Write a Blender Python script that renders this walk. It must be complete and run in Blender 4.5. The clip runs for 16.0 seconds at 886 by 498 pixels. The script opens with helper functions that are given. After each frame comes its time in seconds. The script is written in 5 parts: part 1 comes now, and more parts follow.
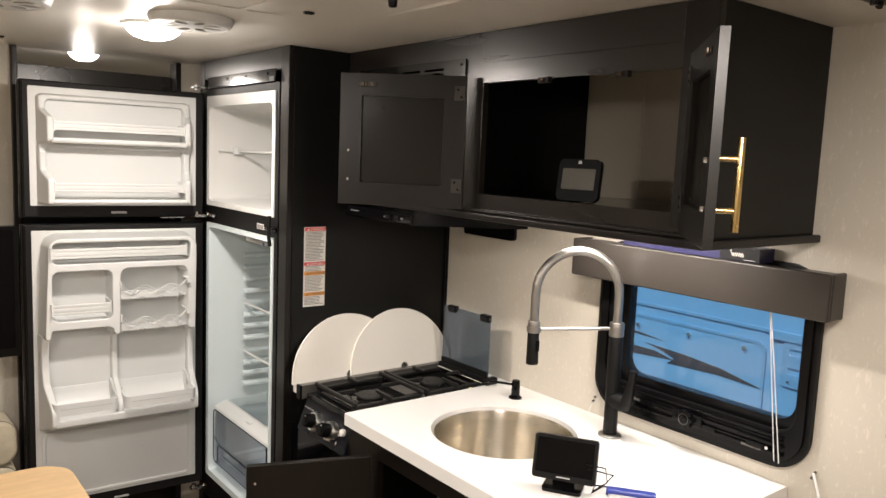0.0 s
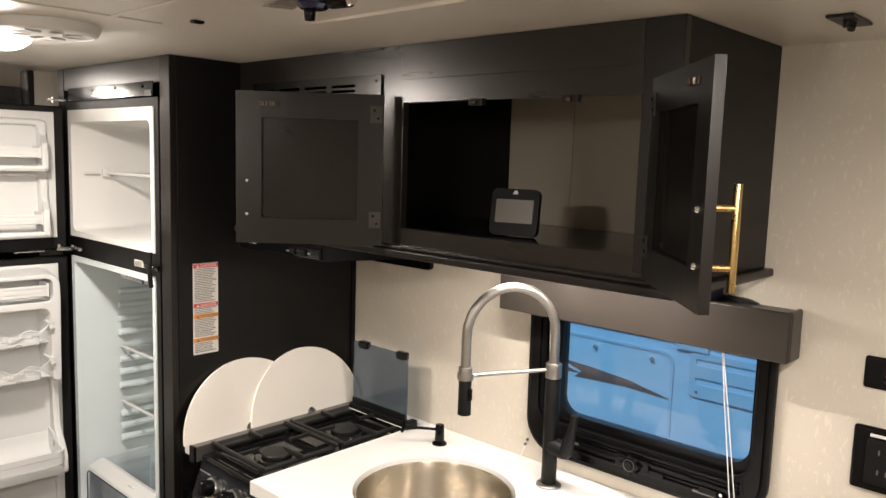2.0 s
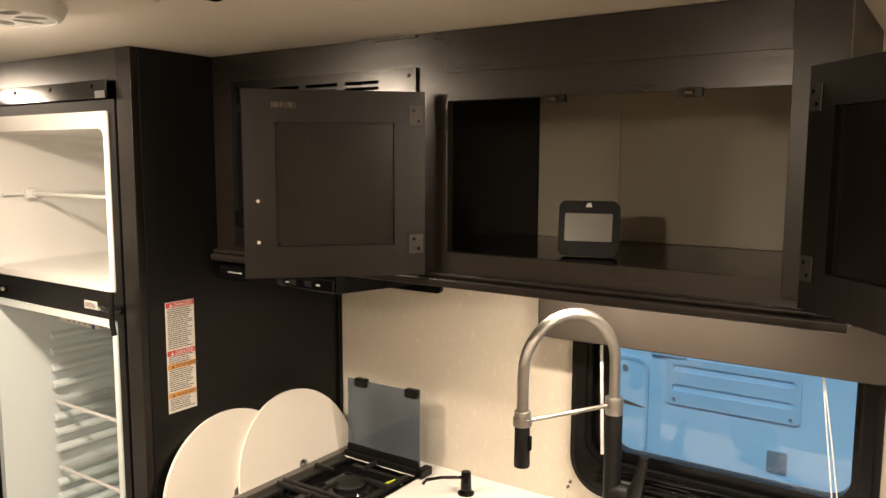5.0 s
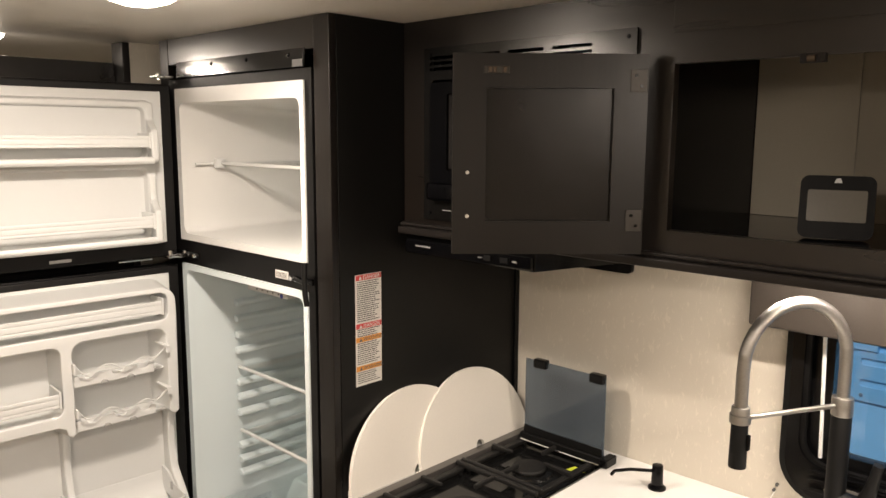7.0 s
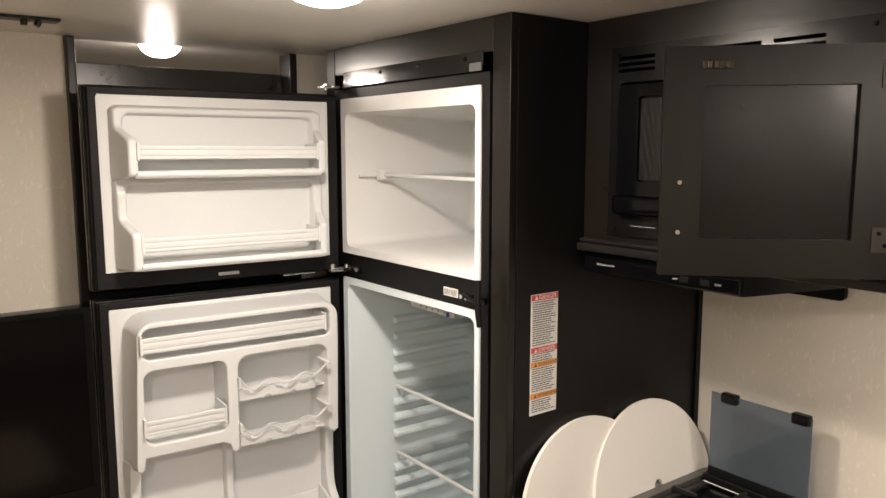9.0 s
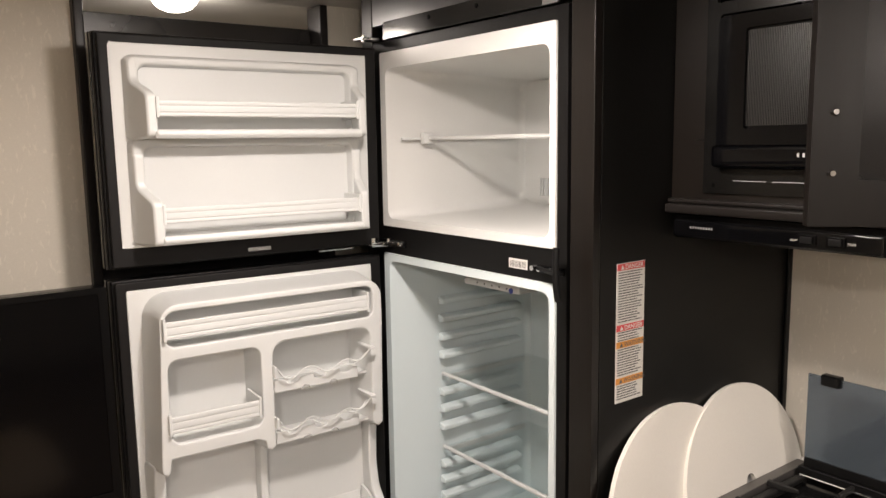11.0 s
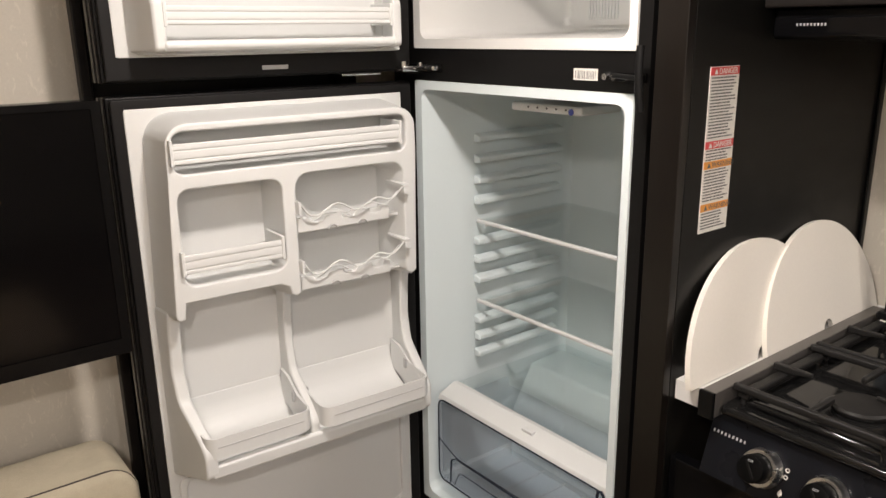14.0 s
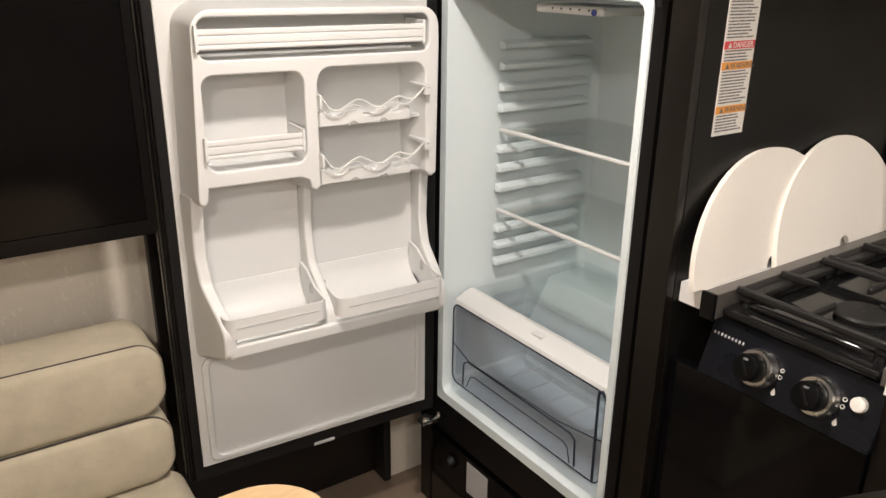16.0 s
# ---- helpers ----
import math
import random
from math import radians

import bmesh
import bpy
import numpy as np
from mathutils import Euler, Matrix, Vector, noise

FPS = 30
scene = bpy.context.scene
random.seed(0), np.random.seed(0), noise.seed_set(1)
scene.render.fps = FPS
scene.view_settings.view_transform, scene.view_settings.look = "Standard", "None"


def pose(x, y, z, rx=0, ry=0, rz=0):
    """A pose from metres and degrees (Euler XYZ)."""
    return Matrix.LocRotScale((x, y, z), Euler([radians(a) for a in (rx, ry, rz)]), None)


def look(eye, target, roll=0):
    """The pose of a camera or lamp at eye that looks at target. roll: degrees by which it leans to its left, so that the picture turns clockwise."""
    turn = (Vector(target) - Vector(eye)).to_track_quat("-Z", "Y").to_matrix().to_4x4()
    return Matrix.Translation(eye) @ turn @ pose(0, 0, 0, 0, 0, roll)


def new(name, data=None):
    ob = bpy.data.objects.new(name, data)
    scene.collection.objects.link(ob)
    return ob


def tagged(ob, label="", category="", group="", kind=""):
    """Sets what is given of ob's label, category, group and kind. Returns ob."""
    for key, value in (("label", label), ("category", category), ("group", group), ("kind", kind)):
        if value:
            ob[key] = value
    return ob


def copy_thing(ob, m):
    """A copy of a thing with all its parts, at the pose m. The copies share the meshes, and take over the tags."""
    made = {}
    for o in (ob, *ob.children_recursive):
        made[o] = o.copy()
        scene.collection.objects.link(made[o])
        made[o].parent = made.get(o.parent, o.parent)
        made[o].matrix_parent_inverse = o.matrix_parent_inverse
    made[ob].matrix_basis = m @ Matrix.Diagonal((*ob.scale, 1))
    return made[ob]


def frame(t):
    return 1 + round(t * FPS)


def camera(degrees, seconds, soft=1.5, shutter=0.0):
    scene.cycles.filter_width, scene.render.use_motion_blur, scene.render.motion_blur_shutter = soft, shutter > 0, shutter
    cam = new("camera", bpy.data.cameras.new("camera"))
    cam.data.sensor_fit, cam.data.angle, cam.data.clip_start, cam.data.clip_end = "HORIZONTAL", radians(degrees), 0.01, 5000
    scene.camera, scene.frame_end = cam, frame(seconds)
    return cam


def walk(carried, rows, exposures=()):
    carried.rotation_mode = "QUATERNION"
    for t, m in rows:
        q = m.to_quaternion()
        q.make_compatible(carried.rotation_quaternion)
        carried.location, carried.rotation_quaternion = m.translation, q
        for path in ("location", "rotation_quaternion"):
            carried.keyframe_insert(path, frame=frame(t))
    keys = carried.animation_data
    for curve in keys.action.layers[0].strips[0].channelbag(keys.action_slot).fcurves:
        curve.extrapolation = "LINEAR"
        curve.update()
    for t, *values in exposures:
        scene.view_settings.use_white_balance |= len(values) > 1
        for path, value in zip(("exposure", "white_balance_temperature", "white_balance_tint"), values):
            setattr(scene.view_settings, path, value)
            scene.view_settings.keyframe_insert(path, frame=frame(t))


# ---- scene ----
cam = camera(60.2, 16.0)
PATH = [
    (0, (-1.748, -2.2, 1.653), (-0.523, -0.637, 1.413), 2.4),
    (0.5, (-1.724, -2.161, 1.676), (-0.458, -0.633, 1.426), 2.5),
    (1, (-1.7, -2.113, 1.688), (-0.389, -0.624, 1.438), 2.1),
    (1.5, (-1.679, -2.041, 1.708), (-0.305, -0.609, 1.46), 1.7),
    (2, (-1.665, -1.944, 1.726), (-0.209, -0.594, 1.487), 1.7),
    (2.5, (-1.647, -1.859, 1.737), (-0.127, -0.581, 1.508), 1.2),
    (3, (-1.635, -1.777, 1.74), (-0.064, -0.562, 1.512), 0.7),
    (3.2, (-1.633, -1.751, 1.742), (-0.044, -0.558, 1.512), 0.6),
    (5.3, (-1.653, -1.453, 1.734), (-0.012, -0.334, 1.501), 0.2),
    (5.5, (-1.647, -1.432, 1.73), (-0.032, -0.277, 1.487), 0.4),
    (6, (-1.654, -1.384, 1.724), (-0.096, -0.157, 1.459), 0.6),
    (6.5, (-1.662, -1.344, 1.726), (-0.156, -0.06, 1.443), 0.5),
    (7, (-1.677, -1.311, 1.727), (-0.248, 0.056, 1.427), 0.3),
    (7.5, (-1.677, -1.271, 1.725), (-0.337, 0.182, 1.417), -0.3),
    (8, (-1.682, -1.242, 1.721), (-0.408, 0.267, 1.406), -0.7),
    (8.5, (-1.683, -1.199, 1.717), (-0.468, 0.362, 1.418), -0.8),
    (9, (-1.674, -1.141, 1.71), (-0.487, 0.447, 1.451), -0.0),
    (9.2, (-1.672, -1.118, 1.711), (-0.489, 0.475, 1.461), 0.2),
    (11.3, (-1.653, -0.856, 1.611), (-0.46, 0.723, 1.323), -1.4),
    (11.5, (-1.658, -0.829, 1.6), (-0.456, 0.738, 1.285), -1.9),
    (12, (-1.649, -0.783, 1.572), (-0.452, 0.775, 1.193), -2.4),
    (12.5, (-1.649, -0.745, 1.542), (-0.449, 0.797, 1.116), -1.8),
    (13, (-1.648, -0.717, 1.516), (-0.461, 0.821, 1.041), -1.3),
    (13.5, (-1.645, -0.695, 1.487), (-0.469, 0.837, 0.968), -1.1),
    (14, (-1.638, -0.686, 1.465), (-0.461, 0.836, 0.919), -0.8),
    (14.5, (-1.638, -0.677, 1.44), (-0.467, 0.833, 0.852), -0.3),
    (15, (-1.637, -0.686, 1.424), (-0.49, 0.829, 0.802), 0.0),
    (15.5, (-1.633, -0.704, 1.41), (-0.515, 0.82, 0.756), 0.1),
    (16, (-1.629, -0.754, 1.398), (-0.565, 0.79, 0.704), 0.8),
]
EXPOSURES = [(0, 0.02, 6700, 11), (2.5, 0.16, 6900, 12), (5.3, 0.22, 8500, 14), (6.0, 0.15, 8500, 14), (6.6, 0.04, 7700, 13), (8, -0.06, 7100, 13), (9.2, -0.06, 6950, 13), (11.5, -0.07, 6750, 14), (14, 0.0, 6700, 13), (16, 0.17, 6750, 13)]
walk(cam, [(t, look(eye, target, roll)) for t, eye, target, roll in PATH], EXPOSURES)

# ---------- world, light, exposure ----------
world = bpy.data.worlds.new("world")
scene.world = world
world.use_nodes = True
wn = world.node_tree.nodes
sky = wn.new("ShaderNodeTexSky")
sky.sky_type, sky.sun_disc = "NISHITA", False
sky.sun_elevation, sky.sun_rotation = radians(52), radians(270)
world.node_tree.links.new(sky.outputs[0], wn["Background"].inputs[0])
wn["Background"].inputs[1].default_value = 0.13
sun = new("sun", bpy.data.lights.new("sun", "SUN"))
sun.data.energy, sun.data.angle, sun.data.color = 2.6, radians(0.5), (1.0, 0.97, 0.92)
sun.matrix_world = look((-6.16, 0, 7.88), (0, 0, 0))

WARM = (1.0, 0.93, 0.87)
# first two are the room's lamps; the last three are unseen added fill
LAMPS_AND_FILL = [(-1.08, -0.045, 1.929, 14.5), (-0.998, 1.08, 1.961, 7.5), (-1.10, -1.95, 1.925, 20.0), (-2.1, -2.9, 1.925, 16.5), (-2.0, -1.0, 1.925, 18.0)]


def area_lamp(name, m, watts, w, h, colour=WARM):
    data = bpy.data.lights.new(name, "AREA")
    data.shape, data.size, data.size_y, data.energy, data.color = "RECTANGLE", w, h, watts, colour
    ob = new(name, data)
    ob.matrix_world = m
    return ob


for lx, ly, lz, w in LAMPS_AND_FILL:
    disc = area_lamp("lamp_or_fill_light", pose(lx, ly, lz, 0, 0, 0), w * 0.84, 0.11, 0.11)
    disc.data.shape = "DISK"
    bulb = bpy.data.lights.new("lamp_or_fill_glow", "POINT")
    bulb.energy, bulb.shadow_soft_size, bulb.color = w * 0.16, 0.035, WARM
    new("lamp_or_fill_glow", bulb).location = (lx, ly, lz - 0.035)
area_lamp("strip_light", pose(-0.20, -0.98, 1.492, 0, 0, 0), 6.0, 0.012, 0.50)


# ---------- materials ----------
def hexmix(a, k):
    return tuple(min(1.0, c * k) for c in a) + (1.0,)


def mat(name, colour, rough=0.5, metal=0.0, var=0.12, scale=8.0, bump=0.0, bscale=200.0, stretch=(1, 1, 1), spec=0.5, coat=0.0, wear=0.06):
    m = bpy.data.materials.new(name)
    m.use_nodes = True
    nt = m.node_tree
    n, l = nt.nodes, nt.links
    b = n["Principled BSDF"]
    b.inputs["Metallic"].default_value = metal
    b.inputs["Specular IOR Level"].default_value = spec
    b.inputs["Coat Weight"].default_value = coat
    tc = n.new("ShaderNodeTexCoord")
    mp = n.new("ShaderNodeMapping")
    mp.inputs["Scale"].default_value = stretch
    l.new(tc.outputs["Object"], mp.inputs["Vector"])
    n1, n2 = n.new("ShaderNodeTexNoise"), n.new("ShaderNodeTexNoise")
    n1.inputs["Scale"].default_value, n1.inputs["Detail"].default_value = scale, 4
    n2.inputs["Scale"].default_value, n2.inputs["Detail"].default_value = bscale, 3
    l.new(mp.outputs[0], n1.inputs["Vector"])
    l.new(mp.outputs[0], n2.inputs["Vector"])
    r1 = n.new("ShaderNodeMix")
    r1.data_type = "RGBA"
    r1.inputs[6].default_value, r1.inputs[7].default_value = hexmix(colour, 1 - var), hexmix(colour, 1 + var)
    l.new(n1.outputs[0], r1.inputs[0])
    r2 = n.new("ShaderNodeMix")
    r2.data_type, r2.blend_type = "RGBA", "MULTIPLY"
    r2.inputs[0].default_value = 1.0
    l.new(r1.outputs[2], r2.inputs[6])
    mr = n.new("ShaderNodeMapRange")
    mr.inputs["To Min"].default_value, mr.inputs["To Max"].default_value = 1 - 2 * wear, 1 + 2 * wear
    l.new(n2.outputs[0], mr.inputs[0])
    l.new(mr.outputs[0], r2.inputs[7])
    l.new(r2.outputs[2], b.inputs["Base Color"])
    rr = n.new("ShaderNodeMapRange")
    rr.inputs["To Min"].default_value, rr.inputs["To Max"].default_value = max(0.02, rough - 0.07), rough + 0.07
    l.new(n1.outputs[0], rr.inputs[0])
    l.new(rr.outputs[0], b.inputs["Roughness"])
    if bump:
        bp = n.new("ShaderNodeBump")
        bp.inputs["Strength"].default_value, bp.inputs["Distance"].default_value = bump, 0.001
        l.new(n2.outputs[0], bp.inputs["Height"])
        l.new(bp.outputs[0], b.inputs["Normal"])
    return m


def glass(name, colour, rough=0.02, mix=0.85, gloss=0.06):
    """Thin clear sheet: lets light through with a tint, and mirrors a little more at a slant."""
    m = bpy.data.materials.new(name)
    m.use_nodes = True
    nt = m.node_tree
    n, l = nt.nodes, nt.links
    n.remove(n["Principled BSDF"])
    out = n["Material Output"]
    tr, gl, df = n.new("ShaderNodeBsdfTransparent"), n.new("ShaderNodeBsdfGlossy"), n.new("ShaderNodeBsdfDiffuse")
    tr.inputs[0].default_value = (*colour, 1)
    df.inputs[0].default_value = (*[c * 0.8 for c in colour], 1)
    gl.inputs["Roughness"].default_value = rough
    lw, pw, ml = n.new("ShaderNodeLayerWeight"), n.new("ShaderNodeMath"), n.new("ShaderNodeMath")
    lw.inputs[0].default_value = 0.5
    pw.operation, ml.operation = "POWER", "MULTIPLY_ADD"
    pw.inputs[1].default_value, ml.inputs[1].default_value, ml.inputs[2].default_value = 4.0, 0.7, 0.04
    l.new(lw.outputs["Facing"], pw.inputs[0])
    l.new(pw.outputs[0], ml.inputs[0])
    fr = ml
    a, b = n.new("ShaderNodeMixShader"), n.new("ShaderNodeMixShader")
    a.inputs[0].default_value = mix
    l.new(df.outputs[0], a.inputs[1])
    l.new(tr.outputs[0], a.inputs[2])
    l.new(fr.outputs[0], b.inputs[0])
    l.new(a.outputs[0], b.inputs[1])
    l.new(gl.outputs[0], b.inputs[2])
    l.new(b.outputs[0], out.inputs[0])
    return m


def emit(name, colour, strength):
    m = bpy.data.materials.new(name)
    m.use_nodes = True
    b = m.node_tree.nodes["Principled BSDF"]
    b.inputs["Base Color"].default_value = (0.9, 0.9, 0.9, 1)
    b.inputs["Emission Color"].default_value = (*colour, 1)
    b.inputs["Emission Strength"].default_value = strength
    return m


def wallpaper(name, colour):
    """Vinyl-faced panel with short pale fibres scattered over it."""
    m = mat(name, colour, 0.55, var=0.05, scale=3, bump=0.15, bscale=350, wear=0.03)
    nt = m.node_tree
    n, l = nt.nodes, nt.links
    b = n["Principled BSDF"]
    src = b.inputs["Base Color"].links[0].from_socket
    tc = n.new("ShaderNodeTexCoord")
    prev = src
    for i, (rx, sc) in enumerate(((radians(12), (62, 62, 20)), (radians(-24), (50, 50, 24)))):
        mp = n.new("ShaderNodeMapping")
        mp.inputs["Rotation"].default_value = (rx, rx * 0.7, 0)
        mp.inputs["Scale"].default_value = sc
        l.new(tc.outputs["Object"], mp.inputs["Vector"])
        nz = n.new("ShaderNodeTexNoise")
        nz.inputs["Scale"].default_value, nz.inputs["Detail"].default_value, nz.inputs["Distortion"].default_value = 1.9, 2.0, 0.8
        l.new(mp.outputs[0], nz.inputs["Vector"])
        rp = n.new("ShaderNodeMapRange")
        rp.inputs["From Min"].default_value, rp.inputs["From Max"].default_value, rp.inputs["To Max"].default_value = 0.62, 0.72, 0.75
        l.new(nz.outputs[0], rp.inputs[0])
        mx = n.new("ShaderNodeMix")
        mx.data_type = "RGBA"
        mx.inputs[7].default_value = hexmix(colour, 1.17)
        l.new(rp.outputs[0], mx.inputs[0])
        l.new(prev, mx.inputs[6])
        prev = mx.outputs[2]
    l.new(prev, b.inputs["Base Color"])
    return m


M_WALL = wallpaper("wall_vinyl", (0.565, 0.522, 0.447))
M_CEIL = mat("ceiling_vinyl", (0.71, 0.685, 0.63), 0.33, var=0.03, scale=4, bump=0.5, bscale=420, wear=0.02)
M_DARK = mat("dark_laminate", (0.0062, 0.0046, 0.0036), 0.34, var=0.25, scale=6, bump=0.35, bscale=70, stretch=(1, 1, 0.12), wear=0.12, spec=0.38)
M_LEAF = mat("dark_door_panel", (0.0066, 0.0049, 0.0038), 0.25, var=0.35, scale=9, bump=0.6, bscale=14, wear=0.15, spec=0.34)
M_DARKH = mat("dark_laminate_level", (0.0075, 0.0054, 0.0041), 0.29, var=0.25, scale=6, bump=0.35, bscale=70, stretch=(1, 0.12, 1), wear=0.12, spec=0.62)
M_SIDE = mat("dark_panel", (0.0056, 0.0053, 0.0047), 0.42, var=0.15, scale=5, bump=0.1, bscale=90, stretch=(1, 1, 5), wear=0.1, spec=0.20)
M_CABIN = mat("black_cabinet_lining", (0.0014, 0.0013, 0.0013), 0.16, var=0.15, scale=8, spec=0.15)
M_CBACK = mat("grey_beige_backing", (0.31, 0.28, 0.23), 0.5, var=0.05, scale=4, bump=0.05, bscale=200, wear=0.02)
M_TRIM = mat("satin_black_trim", (0.004, 0.0037, 0.0034), 0.24, var=0.1, scale=12, bump=0.05, bscale=300, spec=0.5)
M_BLACK = mat("black_plastic", (0.0035, 0.0035, 0.0038), 0.22, var=0.1, scale=20, bump=0.05, bscale=600, spec=0.17)
M_MATT = mat("black_matt", (0.0035, 0.0035, 0.0036), 0.5, var=0.1, scale=20, bump=0.15, bscale=500, spec=0.22)
M_GLOSS = mat("black_gloss", (0.0025, 0.0025, 0.003), 0.07, var=0.1, scale=10, spec=0.35)
M_PLATE = mat("painted_steel", (0.010, 0.010, 0.010), 0.13, 0.0, var=0.1, scale=10)
M_BROWN = mat("brown_edge", (0.013, 0.011, 0.010), 0.34, var=0.1, scale=10, bump=0.1, spec=0.22)
M_FSHELL = mat("fridge_black_steel", (0.0045, 0.0042, 0.0042), 0.40, var=0.12, scale=15, bump=0.3, bscale=420, spec=0.22)
M_GASKET = mat("gasket_rubber", (0.0075, 0.007, 0.007), 0.55, var=0.1, scale=15, spec=0.22)
M_WHITE = mat("white_plastic", (0.650, 0.661, 0.655), 0.40, var=0.02, scale=6, bump=0.04, bscale=300, wear=0.01)
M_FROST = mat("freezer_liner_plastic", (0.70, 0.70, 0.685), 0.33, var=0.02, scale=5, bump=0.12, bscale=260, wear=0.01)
# bluish interior shade put into the colour; the plastic itself is neutral white
M_INNER_SHADED = mat("fridge_liner", (0.70, 0.78, 0.80), 0.33, var=0.02, scale=5, bump=0.12, bscale=260, wear=0.01)
M_COUNTER = mat("white_solid_surface", (0.80, 0.79, 0.77), 0.3, var=0.02, scale=5, wear=0.01)
M_BOARD = mat("sink_cover_white", (0.76, 0.73, 0.67), 0.4, var=0.02, scale=6, wear=0.015)
M_STEEL = mat("brushed_steel", (0.72, 0.67, 0.58), 0.27, 1.0, var=0.06, scale=8, bump=0.03, bscale=300, stretch=(0.05, 0.05, 1))
tangent = M_STEEL.node_tree.nodes.new("ShaderNodeTangent")
tangent.direction_type, tangent.axis = "RADIAL", "Z"
M_STEEL.node_tree.links.new(tangent.outputs[0], M_STEEL.node_tree.nodes["Principled BSDF"].inputs["Tangent"])
M_STEEL.node_tree.nodes["Principled BSDF"].inputs["Anisotropic"].default_value = 0.85
M_STEEL.node_tree.nodes["Principled BSDF"].inputs["Anisotropic Rotation"].default_value = 0.25
M_NICKEL = mat("nickel", (0.36, 0.345, 0.32), 0.40, 1.0, var=0.04, scale=30)
M_CHROME = mat("chrome", (0.75, 0.75, 0.75), 0.12, 1.0, var=0.03, scale=30)
M_BRASS = mat("brass", (0.66, 0.47, 0.20), 0.28, 1.0, var=0.05, scale=40, bump=0.05, bscale=300)
M_BRONZE = mat("valance_vinyl", (0.028, 0.0235, 0.020), 0.36, var=0.08, scale=6, bump=0.2, bscale=160, wear=0.05)
M_IRON = mat("cast_iron", (0.015,0.0145,0.014), 0.45, var=0.2, scale=40, bump=0.35, bscale=500, spec=0.22)
M_COOK = mat("cooktop_enamel", (0.008, 0.008, 0.008), 0.10, var=0.2, scale=8, spec=0.35)
M_CPANEL = mat("cooker_panel", (0.006, 0.0068, 0.0095), 0.28, var=0.08, scale=10, spec=0.22)
M_RAIL = mat("grey_rail", (0.12, 0.112, 0.105), 0.33, 0.4, var=0.08, scale=15, bump=0.05)
M_SMOKE = glass("smoked_glass", (0.38, 0.44, 0.50), 0.02, 0.86)
M_SHELF = glass("shelf_glass", (0.975, 0.992, 0.992), 0.03, 0.99)
M_BLUEP = glass("clear_drawer_plastic", (0.945, 0.962, 0.985), 0.04, 0.94)
M_EDGE = mat("drawer_edge", (0.02, 0.028, 0.045), 0.15, var=0.05, scale=20)
M_PANE = glass("window_glass", (0.93, 0.96, 1.0), 0.01, 0.99)
M_FABRIC = mat("beige_upholstery", (0.43, 0.385, 0.29), 0.85, var=0.22, scale=22, bump=0.5, bscale=650, wear=0.09)
M_PIPING = mat("dark_piping", (0.05, 0.04, 0.035), 0.7)
M_WOOD = mat("pale_wood", (0.52, 0.36, 0.20), 0.4, var=0.18, scale=6, bump=0.12, bscale=40, stretch=(1, 9, 1), wear=0.1)
M_SCREEN = mat("screen_glass", (0.0016, 0.0016, 0.002), 0.12, var=0.1, scale=5, spec=0.16)
M_FLOOR = mat("vinyl_floor", (0.20, 0.15, 0.11), 0.4, var=0.2, scale=4, bump=0.1, bscale=40, stretch=(8, 1, 1), wear=0.1)
M_PAPER = mat("label_paper", (0.72, 0.70, 0.66), 0.5, var=0.02)
M_INK = mat("label_ink", (0.10, 0.10, 0.10), 0.6)
M_RED = mat("label_red", (0.60, 0.06, 0.06), 0.5)
M_ORANGE = mat("label_orange", (0.72, 0.30, 0.05), 0.5)
M_YELLOW = mat("label_yellow_green", (0.62, 0.70, 0.06), 0.5)
M_GREY = mat("grey_print", (0.45, 0.45, 0.45), 0.5)
M_MESH = mat("screen_mesh", (0.030, 0.028, 0.026), 0.35)
M_DULL = mat("black_moulded_case", (0.003, 0.003, 0.0032), 0.4, var=0.1, scale=20, spec=0.10)
M_HATCH = mat("dark_blue_hatch", (0.07, 0.15, 0.23), 0.3, var=0.1, scale=20)
M_BLUECAP = mat("dark_blue_plastic", (0.012, 0.014, 0.05), 0.2, var=0.05)
M_TAG = glass("clear_tag_film", (0.93, 0.92, 0.90), 0.05, 0.8)
M_LCD = mat("grey_display", (0.050, 0.044, 0.032), 0.35, var=0.03)
M_TRAILER = mat("trailer_paint", (0.165, 0.45, 0.72), 0.35, var=0.012, scale=2, bump=0.05, bscale=30, wear=0.02)
M_TRAILTRIM = mat("trailer_trim", (0.14, 0.39, 0.63), 0.4, var=0.04, scale=8)
M_SWOOSH = mat("trailer_decal", (0.03, 0.04, 0.055), 0.4)
M_PURPLE = mat("purple_box", (0.016, 0.015, 0.06), 0.35, var=0.05)
M_NAVY = mat("blue_marker", (0.03, 0.05, 0.30), 0.3)
M_GROUND = mat("concrete_ground", (0.32, 0.31, 0.30), 0.8, var=0.15, scale=2, bump=0.4, bscale=60)
M_CORD = mat("white_cord", (0.75, 0.75, 0.73), 0.5)
M_STRIKE = mat("antique_metal", (0.11, 0.085, 0.065), 0.4, 1.0, var=0.1, scale=40)
M_SATIN = mat("satin_chrome", (0.80, 0.79, 0.77), 0.28, 1.0, var=0.03, scale=30)
M_HINGE = mat("dark_hinge_metal", (0.05, 0.046, 0.042), 0.38, 0.6, var=0.1, scale=20)
M_LENS = emit("lamp_lens", (1.0, 0.92, 0.82), 20.0)
M_STRIP = emit("strip_lens", (1.0, 0.92, 0.82), 9.0)

# ---------- building helpers ----------
ORIGIN = {}
SOFT = set()          # meshes turned or bent, which are shaded round
MAPX = Matrix(((0, 0, 1, 0), (1, 0, 0, 0), (0, 1, 0, 0), (0, 0, 0, 1)))   # outline in y, z; depth along x
